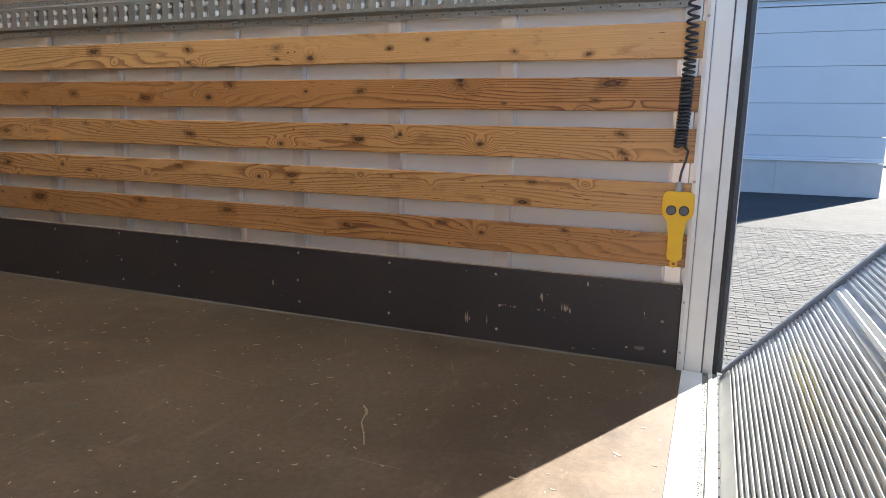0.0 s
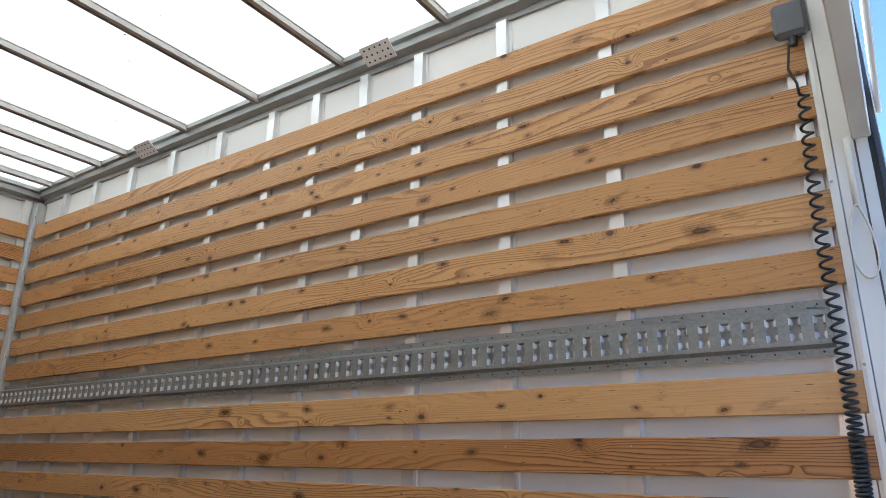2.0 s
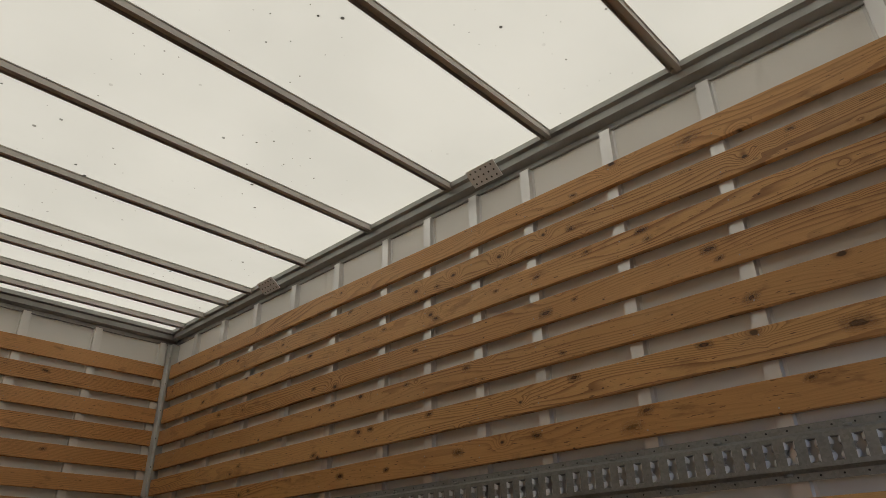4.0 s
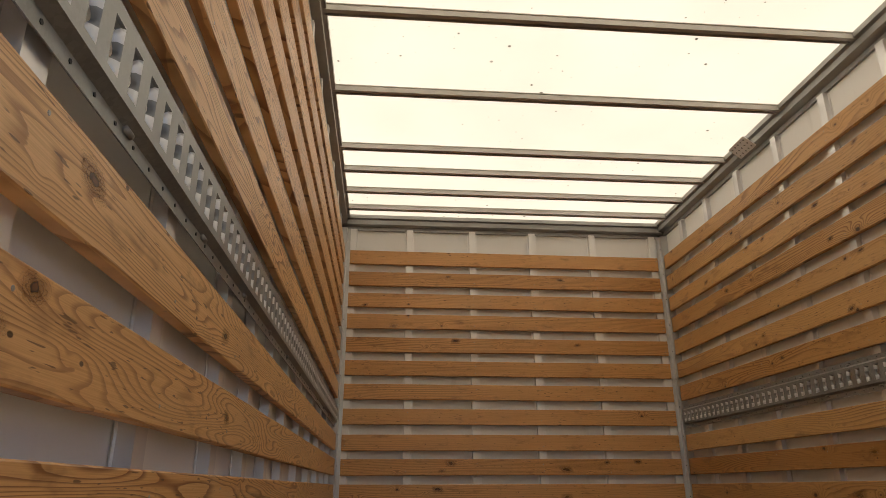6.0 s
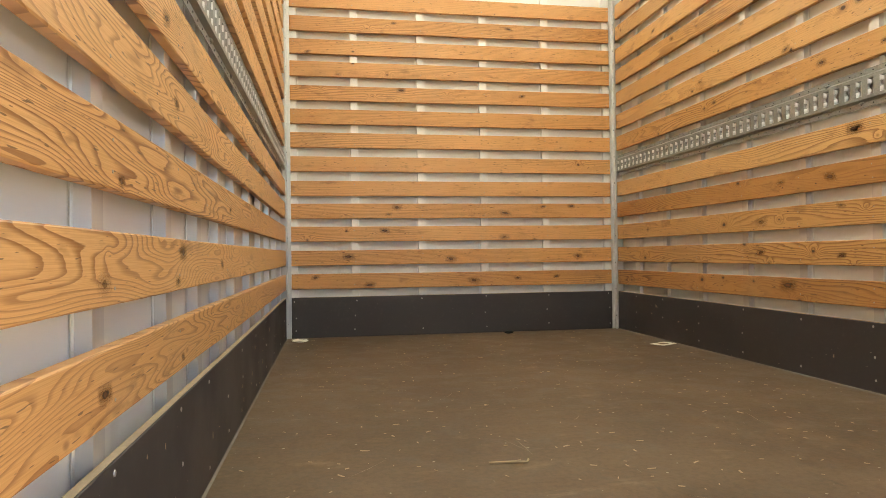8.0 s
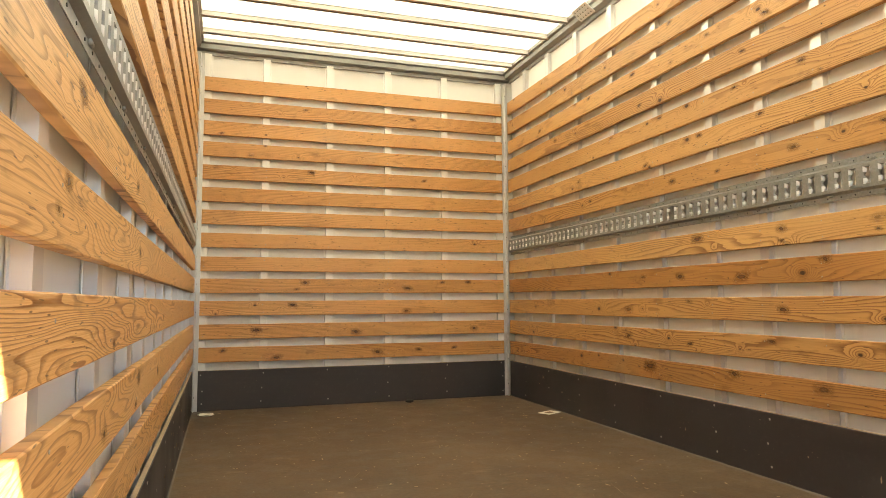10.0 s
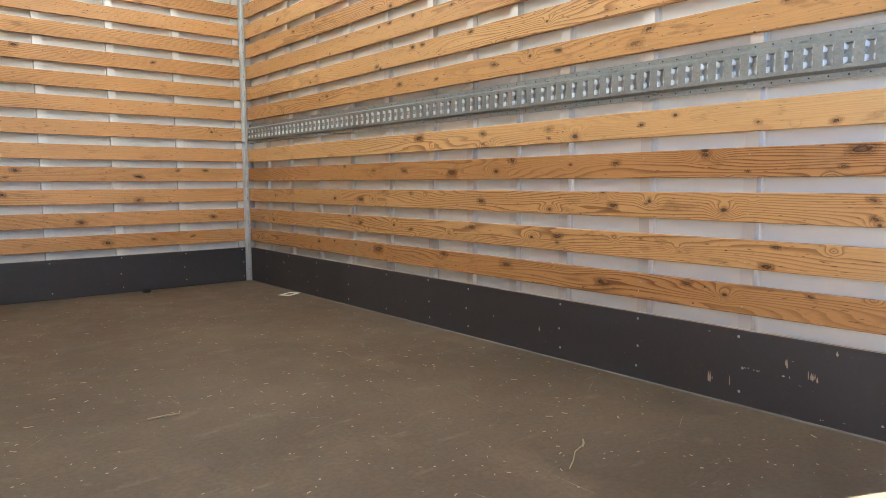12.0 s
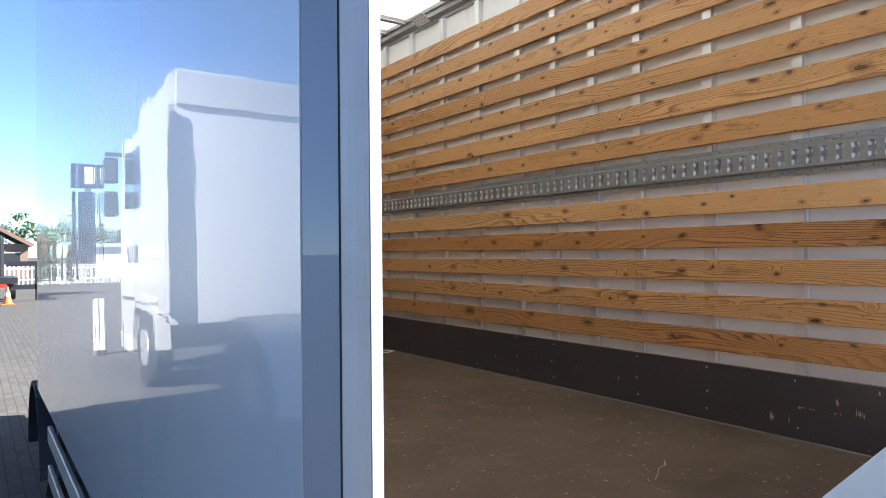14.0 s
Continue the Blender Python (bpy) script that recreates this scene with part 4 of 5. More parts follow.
def block_material():
    g = Graph("paving_block")
    r = g.node("ShaderNodeNewGeometry").outputs["Random Per Island"]
    r2 = g.t.nodes.new("ShaderNodeObjectInfo").outputs["Random"]
    k = g.math("FRACT", g.math("ADD", r, r2))
    v = g.coords()
    col = g.mix(k, (0.108, 0.103, 0.096), (0.070, 0.068, 0.064))
    col = g.mix(g.ramp(g.noise(v, 60.0, 4.0), 0.45, 0.8, 0, 0.45), col, (0.136, 0.128, 0.116))
    return g.surface(Base_Color=col, Roughness=0.9, Specular_IOR_Level=0.1)


BLOCK = block_material()


def block_rows(x0, x1, y0, y1):
    out = []
    for j in range(int((x1 - x0) / 0.105)):
        for i in range(int((y1 - y0) / 0.21)):
            out.append((x0 + j * 0.105, y0 + (i + (0.5 if j % 2 else 0.0)) * 0.21))
    return out


def block_geometry(verts, faces, x, y, rnd, size=(0.0487, 0.1015)):
    a, b = size
    h = 0.006 + rnd.uniform(-0.0022, 0.0022)
    t = [rnd.uniform(-0.0018, 0.0018) for _ in range(4)]
    n = len(verts)
    for (sx, sy), dz in zip(((-1, -1), (1, -1), (1, 1), (-1, 1)), t):
        verts.append((x + sx * (a - 0.005), y + sy * (b - 0.005), h + dz))
    for sx, sy in ((-1, -1), (1, -1), (1, 1), (-1, 1)):
        verts.append((x + sx * a, y + sy * b, h - 0.005))
    for sx, sy in ((-1, -1), (1, -1), (1, 1), (-1, 1)):
        verts.append((x + sx * a, y + sy * b, -0.004))
    faces.append((n, n + 1, n + 2, n + 3))
    for k in range(4):
        m = (k + 1) % 4
        faces.append((n + 4 + k, n + 4 + m, n + m, n + k))
        faces.append((n + 8 + k, n + 8 + m, n + 4 + m, n + 4 + k))


# ---- industrial hall beyond the yard ----
CLAD = plain("grey_blue_cladding", (0.49, 0.53, 0.565), 0.5, vary=0.1, scale=0.6)
CLAD_TRIM = plain("pale_cladding_trim", (0.62, 0.64, 0.66), 0.45, vary=0.06)
PLINTH = plain("concrete_plinth", (0.46, 0.46, 0.45), 0.8, vary=0.15, scale=1.5)
hall = thing("industrial_hall", "long blue-grey clad industrial hall with louvred upper wall", "building")
hx, hy0, hy1 = 23.1, -9.76, 45.0
part("core", boxes(((hx + 0.12, hy0 + 0.1, GZ), (hx + 18, hy1, 6.44))), CLAD, hall)
part("plinth", boxes(((hx + 0.02, hy0, GZ), (hx + 0.12, hy1, 0.01))), PLINTH, hall)
for z0, z1 in ((0.165, 0.804), (0.812, 1.818), (1.826, 2.938), (2.946, 3.97), (3.978, 4.736)):
    part("wall_panel", boxes(((hx, hy0, z0), (hx + 0.12, hy1, z1)), bevel=0.008), CLAD, hall)
for k in range(9):
    z = 4.762 + k * 0.193
    part("louvre", prism(bmesh.new(), [(hx - 0.03, z), (hx - 0.03, z + 0.032), (hx + 0.10, z + 0.178), (hx + 0.10, z + 0.0)], (0, hy0, 0), (1, 0, 0), (0, 0, 1), (0, hy1 - hy0, 0)), CLAD, hall)
part("roof_edge", boxes(((hx - 0.08, hy0 - 0.04, 6.46), (hx + 18.1, hy1, 6.55)), bevel=0.015), CLAD_TRIM, hall)
part("sill_rail", boxes(((hx - 0.10, hy0, 0.015), (hx, hy1, 0.078)), bevel=0.012), CLAD_TRIM, hall)
part("sill_rail", boxes(((hx - 0.06, hy0, 0.084), (hx, hy1, 0.16)), bevel=0.012), CLAD_TRIM, hall)
for y in (-6.97, -2.73, 2.0, 7.1):
    part("pilaster", boxes(((hx - 0.03, y, GZ), (hx + 0.02, y + 0.16, 0.01))), PLINTH, hall)
# low bright objects past the hall's corner
RED = plain("red_paint", (0.42, 0.05, 0.03), 0.5)
WHITEP = plain("white_paint", (0.80, 0.80, 0.78), 0.45, vary=0.05)
gatehouse = thing("gate_house", "small white gate house with a dark window beyond the yard", "building")
part("wall", boxes(((50, -26, GZ), (56, -17.5, 2.2))), WHITEP, gatehouse)
part("window", boxes(((49.95, -23, 0.3), (50, -19, 1.3))), RUBBER, gatehouse)
part("roof", boxes(((49.6, -26.4, 2.2), (56.4, -17.1, 2.45))), CLAD, gatehouse)
barrier = thing("barrier_post", "red barrier post with a white band in the yard", "barrier")
part("post", prism(bmesh.new(), [(-0.31, 0), (0.31, 0), (0.14, 0.62), (-0.06, 0.62)], (18.1, -9.58, GZ), (0, 1, 0), (0, 0, 1), (0.22, 0, 0)), RED, barrier)
part("band", boxes(((18.08, -9.73, GZ + 0.31), (18.34, -9.42, GZ + 0.42))), WHITEP, barrier)

# ---- fence, hedge line, house and trees at the far side of the yard ----
fence = thing("picket_fence", "white picket fence along the far side of the yard", "fence")
FX0, FX1, FY = -26.0, 9.0, 44.0
picket = None
for k in range(int((FX1 - FX0) / 0.24)):
    if picket is None:
        ob = part("picket", prism(bmesh.new(), [(-0.05, 0), (0.05, 0), (0.05, 1.25), (0, 1.33), (-0.05, 1.25)], (0, 0, 0), (1, 0, 0), (0, 0, 1), (0, 0.03, 0)), WHITEP, fence)
        picket = ob.data
    else:
        ob = new("picket", picket)
        ob.parent = fence
    ob.location = (FX0 + 0.24 * k, FY, GZ + 0.06)
for z in (0.35, 1.05):
    part("fence_rail", boxes(((FX0, FY + 0.032, GZ + z), (FX1, FY + 0.07, GZ + z + 0.09))), WHITEP, fence)
for k in range(8):
    x = FX0 + 5.0 * k
    part("fence_post", boxes(((x, FY + 0.07, GZ), (x + 0.14, FY + 0.21, GZ + 1.45))), WHITEP, fence)


def leaf_material():
    g = Graph("tree_foliage")
    r = g.node("ShaderNodeNewGeometry").outputs["Random Per Island"]
    col = g.mix(r, (0.035, 0.07, 0.018), (0.085, 0.13, 0.035))
    return g.surface(Base_Color=col, Roughness=0.6, Subsurface_Weight=0.0)


LEAF = leaf_material()
BARK = plain("grey_brown_bark", (0.10, 0.08, 0.06), 0.9, vary=0.3, scale=8)


def tree(x, y, h, spread, seed, label):
    rnd = random.Random(seed)
    t = thing("tree", label, "tree", "trees behind the fence", (x, y, GZ))
    bm = bmesh.new()
    rod(bm, (0, 0, 0), (0.1, 0, h * 0.45), 0.22, 9, 0.13)
    for k in range(6):
        a = k * 1.05 + rnd.uniform(-0.3, 0.3)
        z = h * rnd.uniform(0.3, 0.45)
        rod(bm, (0.06, 0, z), (spread * 0.6 * math.cos(a), spread * 0.6 * math.sin(a), z + h * 0.28), 0.09, 6, 0.03)
    part("trunk", bm, BARK, t)
    verts, faces = [], []
    for c in range(46):
        a, rr = rnd.uniform(0, 6.28), spread * math.sqrt(rnd.random())
        zc = h * (0.38 + 0.5 * rnd.random() * (1.15 - 0.75 * rr / spread) + 0.08)
        cx, cy = rr * math.cos(a), rr * math.sin(a)
        cr = rnd.uniform(0.35, 0.75) * spread * 0.33
        for _ in range(46):
            d = Vector((rnd.gauss(0, 1), rnd.gauss(0, 1), rnd.gauss(0, 0.8))).normalized() * cr * rnd.uniform(0.5, 1.0)
            u = Vector((rnd.gauss(0, 1), rnd.gauss(0, 1), rnd.gauss(0, 1))).normalized() * rnd.uniform(0.09, 0.17)
            w = u.cross(Vector((rnd.gauss(0, 1), rnd.gauss(0, 1), rnd.gauss(0, 1)))).normalized() * u.length * 0.8
            p = Vector((cx, cy, zc)) + d
            b = len(verts)
            verts.extend((tuple(p - u), tuple(p + w), tuple(p + u), tuple(p - w)))
            faces.append((b, b + 1, b + 2, b + 3))
    me = bpy.data.meshes.new("crown")
    me.from_pydata(verts, [], faces)
    me.materials.append(LEAF)
    ob = new("crown", me)
    ob.parent = t
    return t


for i, (x, y, h, s) in enumerate(((-3.5, 84, 8.2, 4.2), (2.5, 88, 7.4, 4.0), (9, 82, 7.8, 4.4), (-11, 80, 7.2, 4.2), (-18, 76, 7.0, 4.4), (-25, 74, 7.6, 4.6), (-33, 78, 7.0, 4.4), (16, 86, 7.0, 4.0))):
    tree(x, y, h, s, 300 + i, "broad leafy green tree behind the fence")
house = thing("house", "low house with a brown gable roof behind the fence", "house", at=(0.0, 0, 0))
BRICK = plain("brown_brick", (0.22, 0.15, 0.11), 0.85, vary=0.25, scale=4)
TILE = plain("brown_roof_tile", (0.19, 0.12, 0.09), 0.8, vary=0.25, scale=6)
part("wall", boxes(((-6.5, 62, GZ), (2.2, 70, 1.9))), BRICK, house)
part("roof", prism(bmesh.new(), [(-7.0, 1.8), (-2.15, 4.7), (2.7, 1.8), (2.4, 1.62), (-2.15, 4.4), (-6.7, 1.62)], (0, 61.5, 0), (1, 0, 0), (0, 0, 1), (0, 9, 0)), TILE, house)
for x in (-5.2, -2.4, 0.3):
    wdw = part("window", boxes(((x, 61.94, -0.1), (x + 1.3, 62.0, 1.1))), RUBBER, house)
    part("sill", boxes(((x - 0.08, 61.92, -0.2), (x + 1.38, 61.94, -0.1))), WHITEP, wdw)
    part("lintel", boxes(((x - 0.08, 61.92, 1.1), (x + 1.38, 61.94, 1.2))), WHITEP, wdw)
shed = thing("long_shed", "long pale shed with a flat roof behind the fence", "building")
part("wall", boxes(((-40, 60, GZ), (-9.5, 68, 1.6))), WHITEP, shed)
part("roof", boxes(((-40.3, 59.6, 1.6), (-9.2, 68.4, 1.9))), CLAD, shed)
tower = thing("sign_tower", "tall dark sign pillar with a pale box on top", "sign")
DARKBLUE = plain("dark_blue_panel", (0.03, 0.035, 0.06), 0.4)
part("pillar", boxes(((-8.0, 45.5, GZ), (-6.6, 46.4, 5.2)), bevel=0.03), DARKBLUE, tower)
part("light_box", boxes(((-8.2, 45.4, 5.5), (-6.4, 46.5, 7.1)), bevel=0.05), DARKBLUE, tower)
part("pale_face", boxes(((-7.9, 45.37, 5.75), (-7.1, 45.4, 6.9))), WHITEP, tower)
part("neck", boxes(((-7.6, 45.7, 5.2), (-7.0, 46.2, 5.5))), WHITEP, tower)

# ---- dark lorry chassis standing ahead ----
BLACK = plain("black_lorry_paint", (0.02, 0.021, 0.024), 0.35)
LAMP = plain("red_lamp_lens", (0.45, 0.03, 0.015), 0.3)
dark = thing("dark_lorry", "black lorry seen from behind at the far side of the yard", "lorry")
part("cab_back", boxes(((-3.0, 30.5, GZ + 0.9), (-0.55, 32.2, 1.75)), bevel=0.12), BLACK, dark)
part("chassis", boxes(((-2.6, 26.8, GZ + 0.75), (-0.2, 30.5, GZ + 1.0))), BLACK, dark)
part("frame_upper", boxes(((-0.55, 27.0, 0.42), (0.62, 27.2, 0.62))), BLACK, dark)
part("frame_lower", boxes(((-0.55, 27.0, -0.55), (0.62, 27.2, -0.35))), BLACK, dark)
part("frame_post", boxes(((0.42, 27.0, -1.0), (0.62, 27.2, 0.42))), BLACK, dark)
part("rear_lamp", boxes(((-1.1, 26.78, -0.45), (-0.6, 26.8, -0.3))), LAMP, dark)
for x in (-2.7, -0.5):
    w = part("wheel", rod(bmesh.new(), (x, 29.0, GZ + 0.5), (x + 0.3, 29.0, GZ + 0.5), 0.5, 24), RUBBER, dark)
    part("rim", rod(bmesh.new(), (x - 0.01, 29.0, GZ + 0.5), (x + 0.31, 29.0, GZ + 0.5), 0.27, 20), ALU_RAIL, w)
cone = thing("traffic_cone", "orange traffic cone with a white band", "cone", at=(-0.62, 25.2, GZ))
ORANGE = plain("orange_plastic", (0.75, 0.16, 0.03), 0.5)
part("body", rod(bmesh.new(), (0, 0, 0.04), (0, 0, 0.7), 0.17, 16, 0.035), ORANGE, cone)
part("base", boxes(((-0.22, -0.22, 0), (0.22, 0.22, 0.04)), bevel=0.01), ORANGE, cone)
part("band", rod(bmesh.new(), (0, 0, 0.33), (0, 0, 0.48), 0.1145, 16, 0.0845), WHITEP, cone)

# ---- white tractor unit standing beside the truck, facing the same way ----
TRUCKW = paint("white_cab_paint", (0.42, 0.42, 0.415), 0.3, 0.0, 0.6)
CABBACK = paint("grey_cab_rear", (0.50, 0.51, 0.52), 0.45, 0.0, 0.3)
GLASS = plain("dark_window_glass", (0.015, 0.02, 0.025), 0.04, coat=1.0)
tr = thing("white_lorry", "white tractor unit with a roof deflector parked alongside", "lorry", at=(-4.15, 3.2, GZ))
tr.scale = (1, 1.3, 1.09)
bm = bmesh.new()
prism(bm, [(0.0, 0.95), (0.0, 3.45), (1.95, 3.45), (2.14, 3.3), (2.33, 1.95), (2.36, 1.0), (2.3, 0.55), (1.8, 0.55), (1.65, 1.05), (0.55, 1.05), (0.4, 0.95)], (-1.24, 0, 0), (0, 1, 0), (0, 0, 1), (2.48, 0, 0))
bmesh.ops.bevel(bm, geom=bm.edges[:], offset=0.05, segments=2, affect="EDGES", clamp_overlap=True)
cab = part("cab", bm, TRUCKW, tr)
part("rear_wall", boxes(((-1.19, -0.012, 0.9), (1.19, -0.001, 3.42)), bevel=0.004), CABBACK, tr, "grey rear wall of the cab")
bm = prism(bmesh.new(), [(0.0, 3.452), (0.0, 3.95), (1.25, 3.92), (1.5, 3.80), (1.95, 3.452)], (-1.12, 0, 0), (0, 1, 0), (0, 0, 1), (2.24, 0, 0))
bmesh.ops.bevel(bm, geom=bm.edges[:], offset=0.06, segments=2, affect="EDGES", clamp_overlap=True)
part("roof_deflector", bm, TRUCKW, tr)
part("windscreen", prism(bmesh.new(), [(2.345, 2.15), (2.175, 3.2), (2.145, 3.2), (2.315, 2.15)], (-1.08, 0, 0), (0, 1, 0), (0, 0, 1), (2.16, 0, 0)), GLASS, tr)
part("sun_visor", prism(bmesh.new(), [(2.40, 3.10), (2.22, 3.32), (2.18, 3.3), (2.36, 3.08)], (-1.15, 0, 0), (0, 1, 0), (0, 0, 1), (2.3, 0, 0)), DARKP, tr)
for sx in (1, -1):
    part("side_flap", boxes(((sx * 1.2, -0.12, 1.05), (sx * 1.235, -0.013, 3.5)), bevel=0.008), TRUCKW, tr)
    part("side_window", prism(bmesh.new(), [(2.02, 2.4), (1.92, 3.2), (1.05, 3.2), (1.05, 2.35)], (sx * 1.235, 0, 0), (0, 1, 0), (0, 0, 1), (sx * 0.012, 0, 0)), GLASS, tr)
    for zz in (2.3, 2.8):
        part("mirror", boxes(((sx * 1.32, 2.28, zz), (sx * 1.55, 2.42, zz + 0.38)), bevel=0.04), DARKP, tr)
    part("mirror_arm", boxes(((sx * 1.2, 2.28, 3.2), (sx * 1.5, 2.34, 3.26))), DARKP, tr)
    part("headlight", boxes(((sx * 0.78, 2.32, 0.72), (sx * 1.15, 2.375, 0.95)), bevel=0.03), GLASS, tr)
    for yy in (1.45, 1.72):
        part("door_vent", boxes(((sx * 1.238, yy, 1.62), (sx * 1.245, yy + 0.14, 1.86))), DARKP, tr)
    part("step_line", boxes(((sx * 1.238, 0.5, 1.08), (sx * 1.246, 2.2, 1.13))), DARKP, tr)
    part("fender", prism(bmesh.new(), [(1.75, 0.55), (1.68, 0.95), (1.45, 1.2), (0.75, 1.2), (0.5, 0.95), (0.42, 0.55), (0.5, 0.55), (0.6, 0.95), (0.8, 1.1), (1.4, 1.1), (1.6, 0.9), (1.67, 0.55)], (sx * 1.0, 0, 0), (0, 1, 0), (0, 0, 1), (sx * 0.26, 0, 0)), TRUCKW, tr)
    for yy in (1.1, -2.3):
        w = part("wheel", rod(bmesh.new(), (sx * 0.92, yy, 0.5), (sx * 1.22, yy, 0.5), 0.5, 26), RUBBER, tr)
        part("rim", rod(bmesh.new(), (sx * 1.15, yy, 0.5), (sx * 1.23, yy, 0.5), 0.29, 20, 0.24), ALU, w)
    part("rear_mudguard", prism(bmesh.new(), [(0.62 * math.cos(radians(q)), 0.62 * math.sin(radians(q))) for q in range(0, 181, 15)] + [(0.58 * math.cos(radians(q)), 0.58 * math.sin(radians(q))) for q in range(180, -1, -15)], (sx * 0.9, -2.3, 0.5), (0, 1, 0), (0, 0, 1), (sx * 0.33, 0, 0)), CABBACK, tr)
part("bumper", boxes(((-1.24, 1.95, 0.3), (1.24, 2.4, 0.62)), bevel=0.05), TRUCKW, tr)
part("chassis", boxes(((-0.45, -3.3, 0.75), (0.45, 0.1, 0.95))), BLACK, tr)

bollard = thing("bollard", "white bollard with a black foot standing in the yard", "bollard", at=(-2.86, 8.3, GZ))
part("post", rod(bmesh.new(), (0, 0, 0.10), (0, 0, 1.06), 0.085, 16, 0.06), WHITEP, bollard)
part("foot", rod(bmesh.new(), (0, 0, 0), (0, 0, 0.10), 0.13, 16, 0.10), RUBBER, bollard)


def slim_conifer(x, y, h, seed):
    """A narrow dark evergreen: short trunk and a spindle of small leaf clumps."""
    rnd = random.Random(seed)
    t = thing("conifer", "slim dark evergreen tree in front of the fence", "tree", "slim evergreens by the fence", (x, y, GZ))
    part("trunk", rod(bmesh.new(), (0, 0, 0), (0, 0, h * 0.5), 0.05, 7, 0.03), BARK, t)
    verts, faces = [], []
    for _ in range(900):
        z = rnd.uniform(0.12, 1.0)
        r = 0.34 * math.sin(min(1.0, (1.02 - z) * 2.2) * 1.57) * rnd.uniform(0.5, 1.0)
        a = rnd.uniform(0, 6.28)
        p = Vector((r * math.cos(a), r * math.sin(a), z * h))
        u = Vector((rnd.gauss(0, 1), rnd.gauss(0, 1), rnd.gauss(0, 1.6))).normalized() * 0.09
        w = u.cross(Vector((rnd.gauss(0, 1), rnd.gauss(0, 1), 0.3))).normalized() * 0.05
        b = len(verts)
        verts.extend((tuple(p - u), tuple(p + w), tuple(p + u), tuple(p - w)))
        faces.append((b, b + 1, b + 2, b + 3))
    me = bpy.data.meshes.new("crown")
    me.from_pydata(verts, [], faces)
    me.materials.append(LEAF)
    new("crown", me).parent = t


for k, (x, y) in enumerate(((-4.0, 41.0), (-4.75, 41.4), (-5.9, 42.0))):
    slim_conifer(x, y, 2.9, 70 + k)

# ---- running gear and side guard under the load body ----
gd = thing("side_guard", "grey aluminium side guard rails under the truck body", "guard")
for z in (-0.42, -0.68):
    part("guard_rail", boxes(((-1.29, -3.35, z), (-1.262, -0.55, z + 0.11)), bevel=0.006), ALU_RAIL, gd)
for y in (-3.1, -0.9):
    part("bracket", boxes(((-1.261, y, -0.70), (-1.21, y + 0.06, -0.171))), RUBBER, gd)
flap = thing("mudguard", "black plastic mudguard at the front of the load body", "mudguard")
bm = bmesh.new()
arc = [(0.62 * math.cos(radians(a)), 0.62 * math.sin(radians(a))) for a in range(0, 181, 15)]
prism(bm, arc + [(p * 0.955, q * 0.955) for p, q in arc[::-1]], (-1.31, 0.45, -0.78), (0, 1, 0), (0, 0, 1), (0.36, 0, 0))
part("arch", bm, RUBBER, flap)
frame_ob = thing("chassis_frame", "black steel chassis frame with rear axle under the load body", "chassis")
for sx in (1, -1):
    part("main_beam", boxes(((sx * 0.40, -5.0, -0.42), (sx * 0.47, 3.2, -0.171))), BLACK, frame_ob)
    for x0 in (0.95, 0.62):
        part("rear_wheel", rod(bmesh.new(), (sx * x0, -3.9, GZ + 0.47), (sx * (x0 + 0.28), -3.9, GZ + 0.47), 0.47, 28), RUBBER, frame_ob)
part("axle", rod(bmesh.new(), (-1.2, -3.9, GZ + 0.47), (1.2, -3.9, GZ + 0.47), 0.08, 12), BLACK, frame_ob)
frame_wheel = part("front_wheel", rod(bmesh.new(), (-1.24, 0.45, GZ + 0.47), (-0.95, 0.45, GZ + 0.47), 0.47, 28), RUBBER, frame_ob)
part("rim", rod(bmesh.new(), (-1.245, 0.45, GZ + 0.47), (-1.18, 0.45, GZ + 0.47), 0.27, 22, 0.22), ALU_RAIL, frame_wheel)
own = thing("truck_cab", "pale blue-grey cab at the front of the truck", "cab")
bm = prism(bmesh.new(), [(0.35, -0.55), (2.35, -0.55), (2.4, 0.5), (2.1, 1.6), (1.9, 1.75), (0.35, 1.8)], (-1.15, 0, 0), (0, 1, 0), (0, 0, 1), (2.3, 0, 0))
bmesh.ops.bevel(bm, geom=bm.edges[:], offset=0.06, segments=2, affect="EDGES", clamp_overlap=True)
part("shell", bm, TRUCKW, own)
for sx in (1, -1):
    part("side_window", prism(bmesh.new(), [(1.0, 0.6), (2.15, 0.6), (1.9, 1.45), (1.0, 1.45)], (sx * 1.145, 0, 0), (0, 1, 0), (0, 0, 1), (sx * 0.01, 0, 0)), GLASS, own)
# ---- chips, litter and marks ----
def flake_mesh(rnd, w, h, t=0.0012):
    """A small uneven flake in the x-z plane, t thick."""
    n = rnd.randint(6, 9)
    pts = []
    for k in range(n):
        a = 2 * math.pi * k / n
        f = rnd.uniform(0.65, 1.0)
        pts.append((w / 2 * math.cos(a) * f, h / 2 * math.sin(a) * f))
    return prism(bmesh.new(), pts, (0, -t, 0), (1, 0, 0), (0, 0, 1), (0, t + 0.0004, 0))


